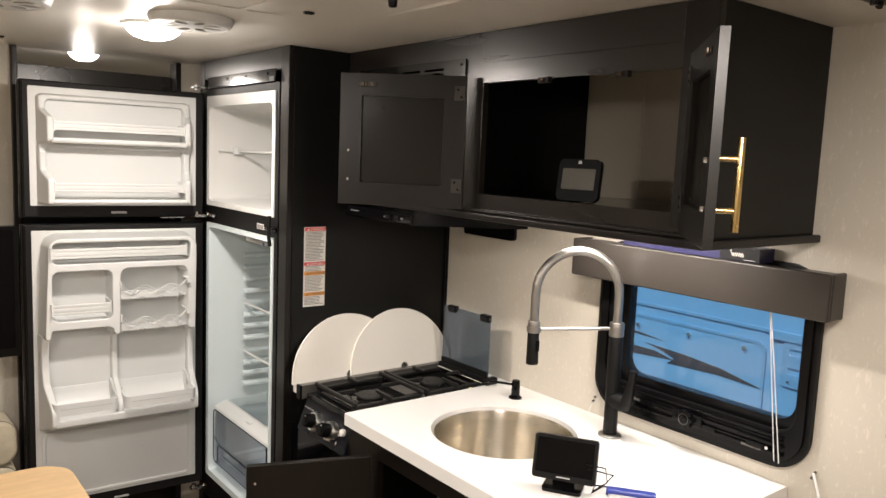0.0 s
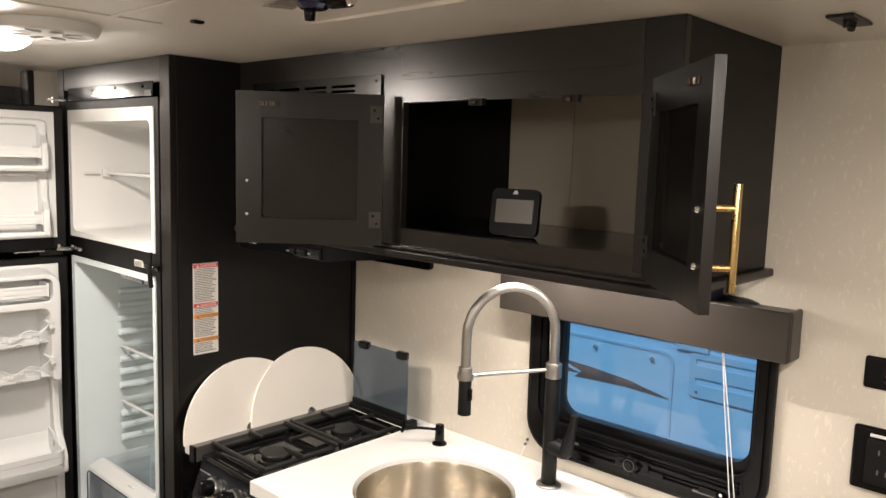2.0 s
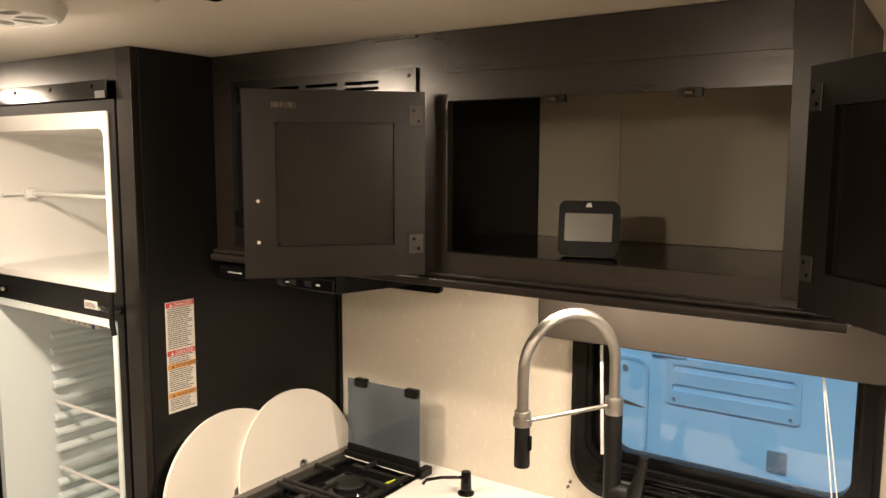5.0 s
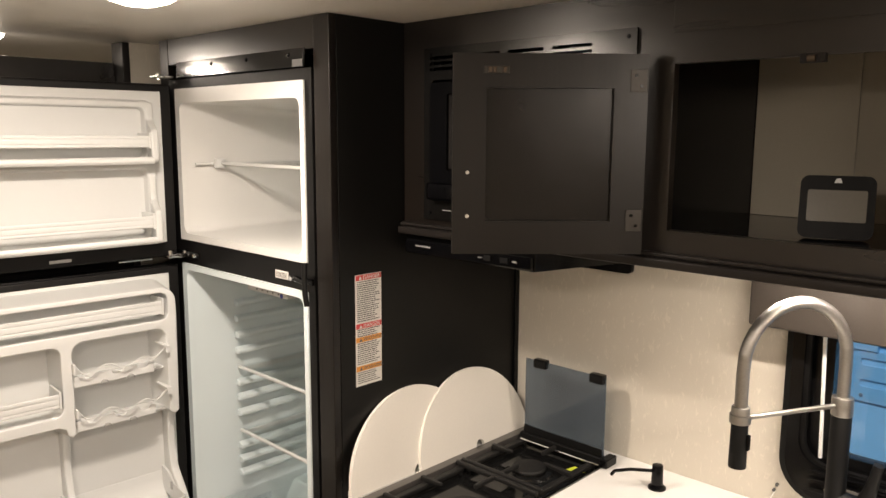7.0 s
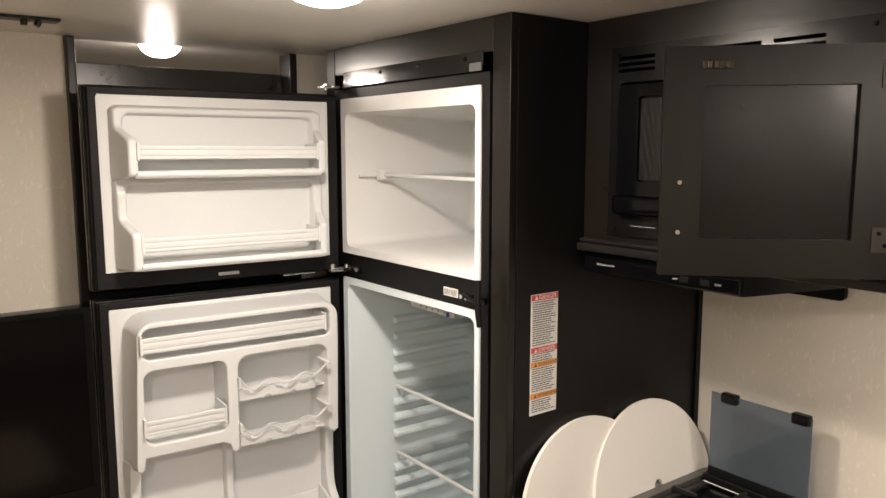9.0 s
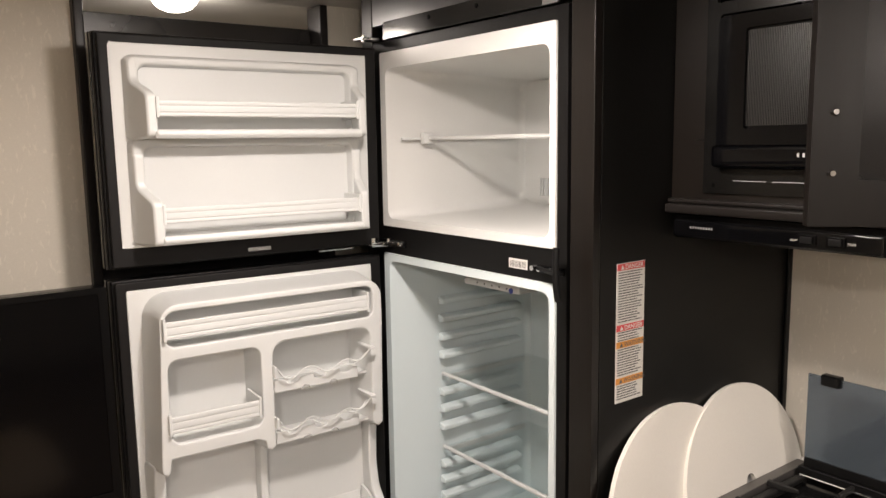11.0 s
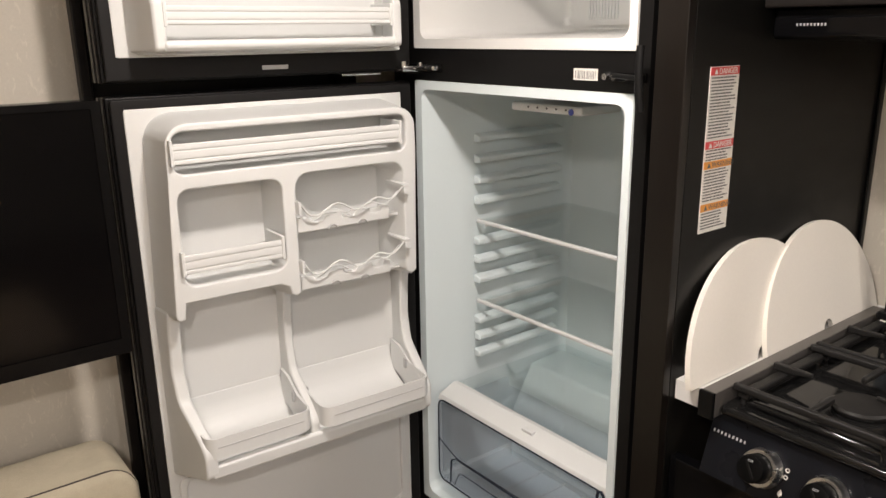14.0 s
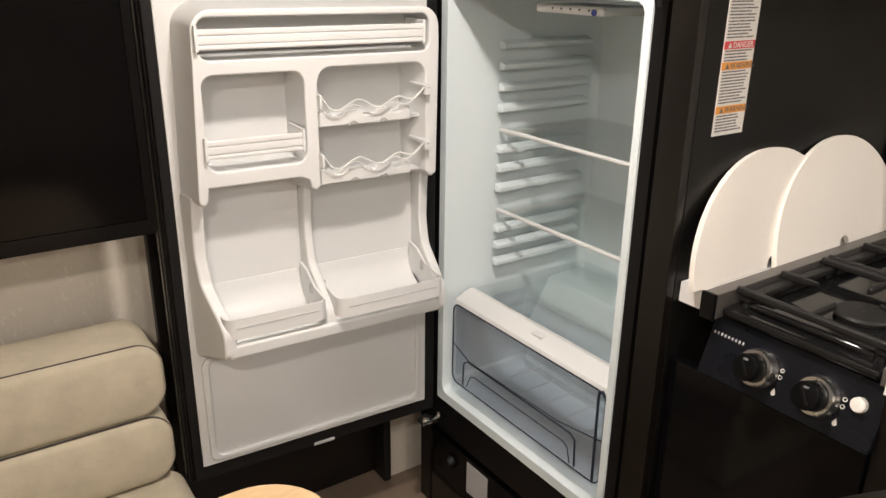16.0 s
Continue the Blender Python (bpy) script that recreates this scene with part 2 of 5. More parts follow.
MAPY = Matrix(((1, 0, 0, 0), (0, 0, -1, 0), (0, 1, 0, 0), (0, 0, 0, 1)))  # outline in x, z; depth along -y


def thing(name, at, label, category, group=""):
    ob = new(name)
    ob.location = at
    ORIGIN[ob] = Vector(at)
    return tagged(ob, label, category, group)


def weigh_normals(me):
    """Shades flat faces flat and lets only the small rounded edges between them turn."""
    around = [[] for _ in me.vertices]
    face = [(p.normal.copy(), p.area, tuple(p.vertices)) for p in me.polygons]
    for i, (_, _, vs) in enumerate(face):
        for v in vs:
            around[v].append(i)
    out = []
    for n0, _, vs in face:
        for v in vs:
            s = Vector((0, 0, 0))
            for j in around[v]:
                n1, a1, _ = face[j]
                if n0.dot(n1) > 0.62:
                    s += n1 * a1
            out.append(s.normalized() if s.length > 1e-12 else n0)
    me.normals_split_custom_set(out)


def mesh_object(name, bm, material):
    me = bpy.data.meshes.new(name)
    soft = id(bm) in SOFT
    SOFT.discard(id(bm))
    bmesh.ops.recalc_face_normals(bm, faces=bm.faces)
    bm.to_mesh(me)
    bm.free()
    me.materials.append(material)
    ob = new(name, me)
    for p in me.polygons:
        p.use_smooth = True
    if soft:
        me.set_sharp_from_angle(angle=radians(40))
    elif len(me.polygons) < 20000:
        weigh_normals(me)
    return ob


def part(name, bm, material, parent, label="", m=None):
    if m is not None:
        bm.transform(m)
    o = ORIGIN[parent]
    bm.transform(Matrix.Translation(-o))
    ob = mesh_object(name, bm, material)
    ob.parent = parent
    ORIGIN[ob] = o
    return tagged(ob, label)


def structure(name, bm, material, label=""):
    return tagged(mesh_object(name, bm, material), label, kind="structure")


def bevel(bm, verts, b, seg=2):
    edges = {e for v in verts for e in v.link_edges}
    bmesh.ops.bevel(bm, geom=list(edges), offset=b, segments=seg, affect="EDGES", profile=0.5)


def box(x0, x1, y0, y1, z0, z1, b=0.0, bm=None, seg=2, m=None):
    bm = bm or bmesh.new()
    mm = Matrix.Translation(((x0 + x1) / 2, (y0 + y1) / 2, (z0 + z1) / 2)) @ Matrix.Diagonal((abs(x1 - x0), abs(y1 - y0), abs(z1 - z0), 1))
    vs = bmesh.ops.create_cube(bm, size=1, matrix=(m @ mm) if m is not None else mm)["verts"]
    if b:
        bevel(bm, vs, b, seg)
    return bm


def rrect(x0, x1, y0, y1, r, n=6):
    pts = []
    for cx, cy, a in ((x1 - r, y1 - r, 0), (x0 + r, y1 - r, 90), (x0 + r, y0 + r, 180), (x1 - r, y0 + r, 270)):
        for i in range(n + 1):
            t = radians(a + 90 * i / n)
            pts.append((cx + r * math.cos(t), cy + r * math.sin(t)))
    return pts


def circle(cx, cy, r, n=40):
    return [(cx + r * math.cos(2 * math.pi * i / n), cy + r * math.sin(2 * math.pi * i / n)) for i in range(n)]


def plate(outer, a, b, holes=(), m=None, bm=None):
    """A sheet with that outline and those holes, from depth a to depth b."""
    bm = bm or bmesh.new()
    loops = [outer, *holes]
    made = []
    for w in (a, b):
        vl, edges = [], []
        for lp in loops:
            vs = [bm.verts.new((x, y, w)) for x, y in lp]
            vl.append(vs)
            edges += [bm.edges.new((vs[i], vs[(i + 1) % len(vs)])) for i in range(len(vs))]
        bmesh.ops.triangle_fill(bm, use_beauty=True, use_dissolve=False, edges=edges)
        made.append(vl)
    for k in range(len(loops)):
        lo, hi = made[0][k], made[1][k]
        for i in range(len(lo)):
            j = (i + 1) % len(lo)
            bm.faces.new((lo[i], lo[j], hi[j], hi[i]))
    if m is not None:
        bmesh.ops.transform(bm, matrix=m, verts=[v for vl in made for lp in vl for v in lp])
    return bm


def cyl(p, q, r, r2=None, n=20, bm=None, b=0.0):
    """A rod from p to q."""
    bm = bm or bmesh.new()
    SOFT.add(id(bm))
    p, q = Vector(p), Vector(q)
    m = Matrix.Translation((p + q) / 2) @ (q - p).to_track_quat("Z", "Y").to_matrix().to_4x4()
    vs = bmesh.ops.create_cone(bm, cap_ends=True, segments=n, radius1=r, radius2=r if r2 is None else r2, depth=(q - p).length, matrix=m)["verts"]
    if b:
        caps = {e for v in vs for e in v.link_edges if any(len(f.verts) > 4 for f in e.link_faces)}
        bmesh.ops.bevel(bm, geom=list(caps), offset=b, segments=2, affect="EDGES", profile=0.5)
    return bm


def tube(pts, r, n=10, bm=None, radii=None):
    """A round tube along points."""
    bm = bm or bmesh.new()
    SOFT.add(id(bm))
    pts = [Vector(p) for p in pts]
    rings, up = [], None
    for i, p in enumerate(pts):
        d = (pts[min(i + 1, len(pts) - 1)] - pts[max(i - 1, 0)]).normalized()
        if up is None:
            up = d.orthogonal().normalized()
        up = (up - d * up.dot(d)).normalized()
        side = d.cross(up)
        rr = radii[i] if radii else r
        rings.append([bm.verts.new(p + (up * math.cos(2 * math.pi * k / n) + side * math.sin(2 * math.pi * k / n)) * rr) for k in range(n)])
    for a, c in zip(rings, rings[1:]):
        for k in range(n):
            bm.faces.new((a[k], a[(k + 1) % n], c[(k + 1) % n], c[k]))
    bm.faces.new(rings[0][::-1])
    bm.faces.new(rings[-1])
    return bm


def lathe(profile, at, n=40, bm=None, m=None):
    """A turned body from (radius, height) pairs."""
    bm = bm or bmesh.new()
    SOFT.add(id(bm))
    rings = []
    for r, z in profile:
        rings.append([bm.verts.new(Vector(at) + Vector((r * math.cos(2 * math.pi * k / n), r * math.sin(2 * math.pi * k / n), z))) for k in range(n)])
    for a, c in zip(rings, rings[1:]):
        for k in range(n):
            bm.faces.new((a[k], a[(k + 1) % n], c[(k + 1) % n], c[k]))
    if m is not None:
        bmesh.ops.transform(bm, matrix=m, verts=[v for r in rings for v in r])
    return bm


def text(name, body, size, m, material, parent, depth=0.0004):
    """Raised lettering as a mesh part, lying in the x, y plane of m."""
    cu = bpy.data.curves.new(name, "FONT")
    cu.body, cu.size, cu.extrude, cu.resolution_u = body, size, depth, 3
    cu.align_x = "LEFT"
    tmp = new(name, cu)
    dg = bpy.context.evaluated_depsgraph_get()
    me = bpy.data.meshes.new_from_object(tmp.evaluated_get(dg))
    bpy.data.objects.remove(tmp)
    bm = bmesh.new()
    bm.from_mesh(me)
    return part(name, bm, material, parent, m=m)


def letter_bars(name, count, size, m, material, parent):
    """A maker's mark as a row of plain upright blocks."""
    bm = bmesh.new()
    for k in range(count):
        x = k * size * 0.78
        box(x, x + size * 0.34, size * 0.10, size * 0.66, 0.0, 0.0004, bm=bm)
    return part(name, bm, material, parent, m=m)


# plane facing -y (reads from the front), facing -x
def face_y(x, y, z):
    return Matrix.Translation((x, y, z)) @ Matrix(((1, 0, 0, 0), (0, 0, -1, 0), (0, 1, 0, 0), (0, 0, 0, 1)))


def face_x(x, y, z):
    return Matrix.Translation((x, y, z)) @ Matrix(((0, 0, -1, 0), (-1, 0, 0, 0), (0, 1, 0, 0), (0, 0, 0, 1)))


# ---------- structure ----------
CEIL, CT, XC, XF = 1.975, 0.905, -0.44, -0.645
YE, YS = -1.345, -0.66          # near end of the cabinets; start of the overhead opening

structure("floor", box(-3.0, 0.0, -4.2, 2.4, -0.05, 0.0), M_FLOOR, "brown wood-look vinyl floor")
structure("ceiling", box(-3.0, 0.0, -4.2, 0.91, CEIL, CEIL + 0.06), M_CEIL, "cream textured vinyl ceiling")
structure("ceiling", box(-3.0, 0.0, 0.911, 2.4, CEIL + 0.032, CEIL + 0.06), M_CEIL, "cream textured vinyl ceiling of the next room")
WIN = rrect(-1.372, -0.765, 0.975, 1.42, 0.07)
structure("wall_east", plate([(-4.2, 0), (2.4, 0), (2.4, 2.03), (-4.2, 2.03)], 0.0, 0.05, [WIN], MAPX), M_WALL, "beige flecked vinyl wall panel")
structure("wall_west", box(-3.05, -3.0, -4.2, 2.4, 0, 2.03), M_WALL, "beige flecked vinyl wall panel")
structure("wall_south", box(-3.05, 0.05, -4.25, -4.2, 0, 2.03), M_WALL, "beige flecked vinyl wall panel")
structure("wall_north", plate([(-3.0, 0), (-1.27, 0), (-1.27, CEIL), (-3.0, CEIL)], -0.87, -0.91, (), MAPY), M_WALL, "beige flecked vinyl partition")
structure("wall_north_strip", box(-0.695, 0.0, 0.86, 0.90, 0, CEIL), M_WALL, "beige flecked vinyl strip beside the fridge cabinet")
structure("wall_back", box(-3.0, 0.0, 2.4, 2.45, 0, 2.03), M_WALL, "beige flecked vinyl wall panel")
structure("trim_jamb_left", box(-1.285, -1.265, 0.845, 0.915, 0, CEIL - 0.002, 0.003), M_BROWN, "dark door jamb trim")
structure("trim_jamb_right", box(-0.719, -0.697, 0.845, 0.915, 0, CEIL - 0.002, 0.003), M_BROWN, "dark door jamb trim")
structure("trim_header", box(-1.2635, -0.7205, 0.895, 0.93, 1.79, 1.918, 0.002), M_DARKH, "dark wooden door header")
structure("door_1", box(-1.2635, -0.7205, 0.90, 0.925, 0.01, 1.788, 0.002), M_DARK, "closed dark wooden sliding door")
structure("ceiling_batten", box(-1.62, -1.58, -4.1, 0.84, CEIL - 0.006, CEIL - 0.0002, 0.002), M_CEIL)
structure("ceiling_seam", box(-1.50, -0.905, -0.458, -0.446, CEIL - 0.003, CEIL - 0.0002, 0.0012), M_CEIL)
structure("ceiling_seam", box(-1.010, -0.997, -1.40, -0.459, CEIL - 0.003, CEIL - 0.0002, 0.0012), M_CEIL)
fold = bmesh.new()
vs = [[fold.verts.new((x, y, z)) for x, z in ((xa, CEIL - 0.0002), (xa + 0.004, CEIL - h), (xa + 0.030, CEIL - h * 0.6), (xa + 0.11, CEIL - 0.0002))] for y, xa, h in ((-0.655, -0.733, 0.0008), (-0.80, -0.742, 0.0045), (-1.10, -0.748, 0.006), (-1.75, -0.752, 0.006))]
for r0, r1 in zip(vs, vs[1:]):
    for k in range(4):
        fold.faces.new((r0[k], r0[(k + 1) % 4], r1[(k + 1) % 4], r1[k]))
fold.faces.new(vs[0])
fold.faces.new(vs[-1][::-1])
structure("ceiling_fold", fold, M_CEIL, "long fold where the ceiling vinyl has lifted")

# tall fridge cabinet
cab = thing("fridge_cabinet", (-0.32, 0.42, 0), "tall black wooden cabinet around the refrigerator", "cabinet")
bm = box(-0.636, -0.001, 0.0, 0.018, 0.0, CEIL - 0.001, 0.0012)
part("side_panel", bm, M_SIDE, cab, "matt black side panel")
part("front_stile", box(-0.656, -0.637, 0.0, 0.054, 0.0, CEIL - 0.001, 0.0015), M_DARK, cab)
part("front_stile", box(-0.656, -0.637, 0.706, 0.752, 0.0, CEIL - 0.001, 0.0015), M_DARK, cab)
part("top_rail", box(-0.655, -0.637, 0.0555, 0.7045, 1.905, CEIL - 0.001, 0.001), M_DARKH, cab)
part("bottom_rail", box(-0.652, -0.637, 0.0555, 0.7045, 0.0, 0.10, 0.001), M_DARKH, cab)
part("far_side", box(-0.636, -0.001, 0.734, 0.752, 0.0, CEIL - 0.001), M_SIDE, cab)
part("shelf", box(-0.636, -0.001, 0.019, 0.733, 0.24, 0.262), M_SIDE, cab)
part("corner_bead", box(-0.018, -0.001, -0.008, -0.0005, CT, 1.50, 0.002), M_BLACK, cab)
part("top_plate", box(-0.002, 0.002, 0.074, 0.64, -0.020, 0.020, 0.001, m=pose(-0.665, 0, 1.888, 0, 3.2, 0)), M_PLATE, cab, "shiny black metal strip")
part("plate_notch", box(-0.6705, -0.6700, 0.0735, 0.112, 1.868, 1.884), M_INK, cab)
for sy in (0.13, 0.30, 0.46):
    part("screw", lathe([(0.0001, 0.002), (0.004, 0.0015), (0.005, 0)], (0, 0, 0), 12, m=Matrix.Translation((-0.6672, sy, 1.895)) @ pose(0, 0, 0, 0, -90, 0)), M_BLACK, cab)

# ---------- refrigerator ----------
fr = thing("refrigerator", (-0.40, 0.39, 0.262), "black two-door refrigerator with white liner, both doors open", "refrigerator")
FY0, FY1, FX, FB = 0.061, 0.702, -0.657, -0.215
SZ = [(1.433, 1.841, 1.452, 1.803), (0.358, 1.368, 0.382, 1.350)]
holes = [rrect(0.086, 0.668, a, b, 0.004, 3) for a, b, _, _ in SZ]
part("body", plate([(FY0, 0.264), (FY1, 0.264), (FY1, 1.866), (FY0, 1.866)], FX, FX + 0.02, holes, MAPX), M_FSHELL, fr, "black steel front frame")
part("body_shell", plate([(FY0, 0.264), (FY1, 0.264), (FY1, 1.866), (FY0, 1.866)], FX + 0.0205, -0.10, [[(0.073, 0.275), (0.69, 0.275), (0.69, 1.855), (0.073, 1.855)]], MAPX), M_FSHELL, fr)


def liner(name, z0, z1, h0, h1, fb):
    """Flange and open-fronted white box behind it."""
    mouth = rrect(0.102, 0.645, h0, h1, 0.020, 5)
    bm = plate(rrect(0.0865, 0.6675, z0 + 0.0005, z1 - 0.0005, 0.004, 3), FX - 0.004, FX + 0.018, [mouth], MAPX)
    f = mouth
    g = rrect(0.110, 0.636, h0 + 0.008, h1 - 0.010, 0.030, 5)
    a = [bm.verts.new((FX + 0.012, y, z)) for y, z in f]
    b2 = [bm.verts.new((fb - 0.02, y, z)) for y, z in g]
    c = [bm.verts.new((fb, 0.375 + (y - 0.375) * 0.94, (z0 + z1) / 2 + (z - (z0 + z1) / 2) * 0.96)) for y, z in g]
    n = len(a)
    for s, t in ((a, b2), (b2, c)):
        for i in range(n):
            bm.faces.new((s[i], s[(i + 1) % n], t[(i + 1) % n], t[i]))
    bm.faces.new(c)
    # the fridge box takes the liner colour that holds the bluish shade
    return part(name, bm, M_FROST if z0 > 1.4 else M_INNER_SHADED, fr, "white moulded liner")


frz = liner("freezer_liner", *SZ[0], FB - 0.02)
frg = liner("fridge_liner", *SZ[1], FB)
part("mid_label", box(FX - 0.0012, FX - 0.0002, 0.164, 0.216, 1.385, 1.404), M_PAPER, fr, "small white barcode label")
bm = bmesh.new()
for i in range(14):
    y = 0.168 + i * 0.0033
    box(FX - 0.0018, FX - 0.0013, y, y + (0.0013 if i % 3 else 0.0006), 1.3875, 1.4005, bm=bm)
part("barcode", bm, M_INK, fr)
# closing bracket on the middle rail
bm = box(FX - 0.006, FX - 0.001, 0.064, 0.132, 1.386, 1.400, 0.001)
part("bracket", bm, M_BLACK, fr)
for y in (0.142, 0.124, 0.098):
    part("bolt", cyl((FX - 0.001, y, 1.393), (FX - 0.011, y, 1.393), 0.0065, 0.005, 12), M_CHROME, fr)
part("latch", tube([(-0.687, 0.053, 1.345), (-0.690, 0.055, 1.37), (-0.690, 0.057, 1.41), (-0.687, 0.058, 1.442)], 0.0062), M_MATT, fr)
part("latch_arm", cyl((-0.688, 0.055, 1.394), (-0.672, 0.120, 1.396), 0.004), M_MATT, fr)
# freezer back panel, grille and shelf
fbx = FB - 0.02
part("back_panel", plate(rrect(0.13, 0.575, 1.475, 1.785, 0.02), fbx - 0.008, fbx - 0.001, (), MAPX), M_FROST, fr)
bm = bmesh.new()
for i in range(10):
    box(fbx - 0.012, fbx - 0.0085, 0.47 + i * 0.009, 0.474 + i * 0.009, 1.488, 1.535, 0.0005, bm=bm, seg=1)
part("vent_rib", bm, M_WHITE, fr)
bm = bmesh.new()
for i in range(7):
    box(fbx - 0.0095, fbx - 0.0082, 0.40, 0.412, 1.69 + i * 0.012, 1.697 + i * 0.012, bm=bm)
part("vent_slot", bm, M_INK, fr)
fsh = part("freezer_shelf", box(-0.555, fbx - 0.012, 0.134, 0.622, 1.638, 1.641), M_SHELF, fr, "clear freezer shelf")
part("shelf_wire", tube([(-0.557, 0.132, 1.640), (-0.557, 0.30, 1.6405), (-0.557, 0.628, 1.641)], 0.005), M_WHITE, fsh)
part("shelf_clip", box(-0.575, -0.545, 0.612, 0.629, 1.628, 1.655, 0.003), M_WHITE, fsh)
part("shelf_rail", box(-0.63, -0.26, 0.625, 0.631, 1.637, 1.644, 0.001), M_WHITE, fsh)
# fridge shelves
for z in (1.043, 0.847):
    sh = part("fridge_shelf", box(-0.512, FB - 0.012, 0.124, 0.626, z - 0.003, z + 0.002), M_SHELF, fr, "glass shelf with a white front edge")
    part("shelf_edge", box(-0.521, -0.511, 0.122, 0.632, z - 0.005, z + 0.004, 0.003), M_WHITE, sh)
    part("shelf_bracket", box(-0.50, FB - 0.02, 0.622, 0.6265, z - 0.018, z - 0.004, 0.002), M_WHITE, sh)
for side, s in ((0.631, -1), (0.121, 1)):
    for z in (1.235, 1.188, 1.140, 1.092, 0.995, 0.950, 0.902, 0.800, 0.757, 0.714):
        prof = [(0.004 * -s, -0.011), (0.017 * s, -0.008), (0.017 * s, 0.004), (0.004 * -s, 0.011)]
        bm = bmesh.new()
        vs = [[bm.verts.new((x, side + a, z + b + dz)) for a, b in prof] for x, dz in ((-0.525, 0.0), (-0.255, 0.0))]
        for i in range(4):
            bm.faces.new((vs[0][i], vs[0][(i + 1) % 4], vs[1][(i + 1) % 4], vs[1][i]))
        bm.faces.new(vs[0])
        bm.faces.new(vs[1][::-1])
        bevel(bm, bm.verts[:], 0.003, 2)
        part("shelf_ledge", bm, M_INNER_SHADED, fr)
part("back_duct", plate(rrect(0.22, 0.47, 0.70, 1.29, 0.02), FB - 0.014, FB - 0.002, (), MAPX), M_INNER_SHADED, fr)
ct = part("control_panel", box(-0.61, -0.50, 0.24, 0.42, 1.318, 1.334, 0.004), M_WHITE, fr, "white control strip")
for i in range(5):
    part("indicator", cyl((-0.611, 0.275 + i * 0.024, 1.327), (-0.6125, 0.275 + i * 0.024, 1.327), 0.002, n=8), M_INK, ct)
part("dial", cyl((-0.611, 0.262, 1.324), (-0.6125, 0.262, 1.324), 0.006, n=16), M_NAVY, ct)
# crisper
cr = part("crisper_cover", box(-0.590, FB - 0.012, 0.122, 0.620, 0.656, 0.660), M_SHELF, fr, "glass cover over the crisper")
bm = bmesh.new()
prof = [(-0.648, 0.632), (-0.643, 0.645), (-0.601, 0.663), (-0.587, 0.661), (-0.591, 0.654), (-0.632, 0.634)]
vs = [[bm.verts.new((x, y, z)) for x, z in prof] for y in (0.108, 0.622)]
for i in range(6):
    bm.faces.new((vs[0][i], vs[0][(i + 1) % 6], vs[1][(i + 1) % 6], vs[1][i]))
bm.faces.new(vs[0])
bm.faces.new(vs[1][::-1])
bevel(bm, bm.verts[:], 0.002, 2)
part("cover_edge", bm, M_WHITE, cr)
part("cover_slider", box(-0.626, -0.610, 0.330, 0.362, 0.653, 0.660, 0.002), M_WHITE, cr)
dr = part("crisper_drawer", plate(rrect(0.112, 0.620, 0.425, 0.636, 0.02), -0.646, -0.643, (), MAPX), M_BLUEP, fr, "clear bluish plastic crisper drawer")
part("drawer_side", box(-0.642, -0.43, 0.612, 0.615, 0.44, 0.628), M_BLUEP, dr)
part("drawer_side", box(-0.642, -0.43, 0.119, 0.122, 0.44, 0.628), M_BLUEP, dr)
part("drawer_base", box(-0.642, -0.43, 0.123, 0.611, 0.425, 0.429), M_BLUEP, dr)
part("drawer_back", box(-0.425, -0.422, 0.119, 0.615, 0.44, 0.60), M_BLUEP, dr)
rim = [(-0.648, y, z) for y, z in rrect(0.112, 0.620, 0.425, 0.636, 0.022)]
part("drawer_rim", tube(rim + [rim[0]], 0.0018, 8), M_EDGE, dr)
part("drawer_line", tube([(-0.648, 0.619, 0.530), (-0.650, 0.55, 0.506), (-0.651, 0.24, 0.512), (-0.648, 0.114, 0.530)], 0.0013, 6), M_EDGE, dr)
h = [(0.575, 0.432), (0.572, 0.492), (0.555, 0.503), (0.20, 0.503), (0.185, 0.495), (0.182, 0.432)]
part("drawer_grip", tube([(-0.649, y, z) for y, z in h], 0.0022, 6), M_EDGE, dr)
h = [(0.56, 0.432), (0.545, 0.466), (0.53, 0.473), (0.22, 0.473), (0.205, 0.466), (0.195, 0.432)]
part("drawer_grip", tube([(-0.649, y, z) for y, z in h], 0.0012, 6), M_EDGE, dr)
part("drawer_hook", tube([(-0.652, 0.127, 0.430), (-0.653, 0.128, 0.625), (-0.655, 0.124, 0.640), (-0.656, 0.116, 0.643), (-0.655, 0.111, 0.636)], 0.0030, 8), M_EDGE, dr)
for i in range(6):
    y = 0.19 + i * 0.07
    part("drawer_rib", tube([(-0.60, y, 0.4305), (-0.44, y, 0.4305)], 0.0013, 6), M_GREY, dr)
bm = bmesh.new()
prof = [(-0.405, 0.386), (-0.400, 0.520), (-0.335, 0.632), (FB - 0.004, 0.640), (FB - 0.004, 0.386)]
vs = [[bm.verts.new((x, y, z)) for x, z in prof] for y in (0.118, 0.632)]
for i in range(5):
    bm.faces.new((vs[0][i], vs[0][(i + 1) % 5], vs[1][(i + 1) % 5], vs[1][i]))
bm.faces.new(vs[0])
bm.faces.new(vs[1][::-1])
bevel(bm, bm.verts[:], 0.008, 3)
part("compressor_step", bm, M_INNER_SHADED, fr, "sloping moulded step at the back")
# base under the fridge box
ba = thing("louvred_base", (-0.62, 0.39, 0.10), "black louvred base below the refrigerator with paper labels", "vent panel")
part("panel", box(-0.650, -0.638, 0.0565, 0.7035, 0.101, 0.237, 0.002), M_BLACK, ba)
part("label_plate", box(-0.6515, -0.6505, 0.46, 0.545, 0.135, 0.225), M_GREY, ba)
part("label_plate", box(-0.6515, -0.6505, 0.33, 0.39, 0.135, 0.205), M_GREY, ba)
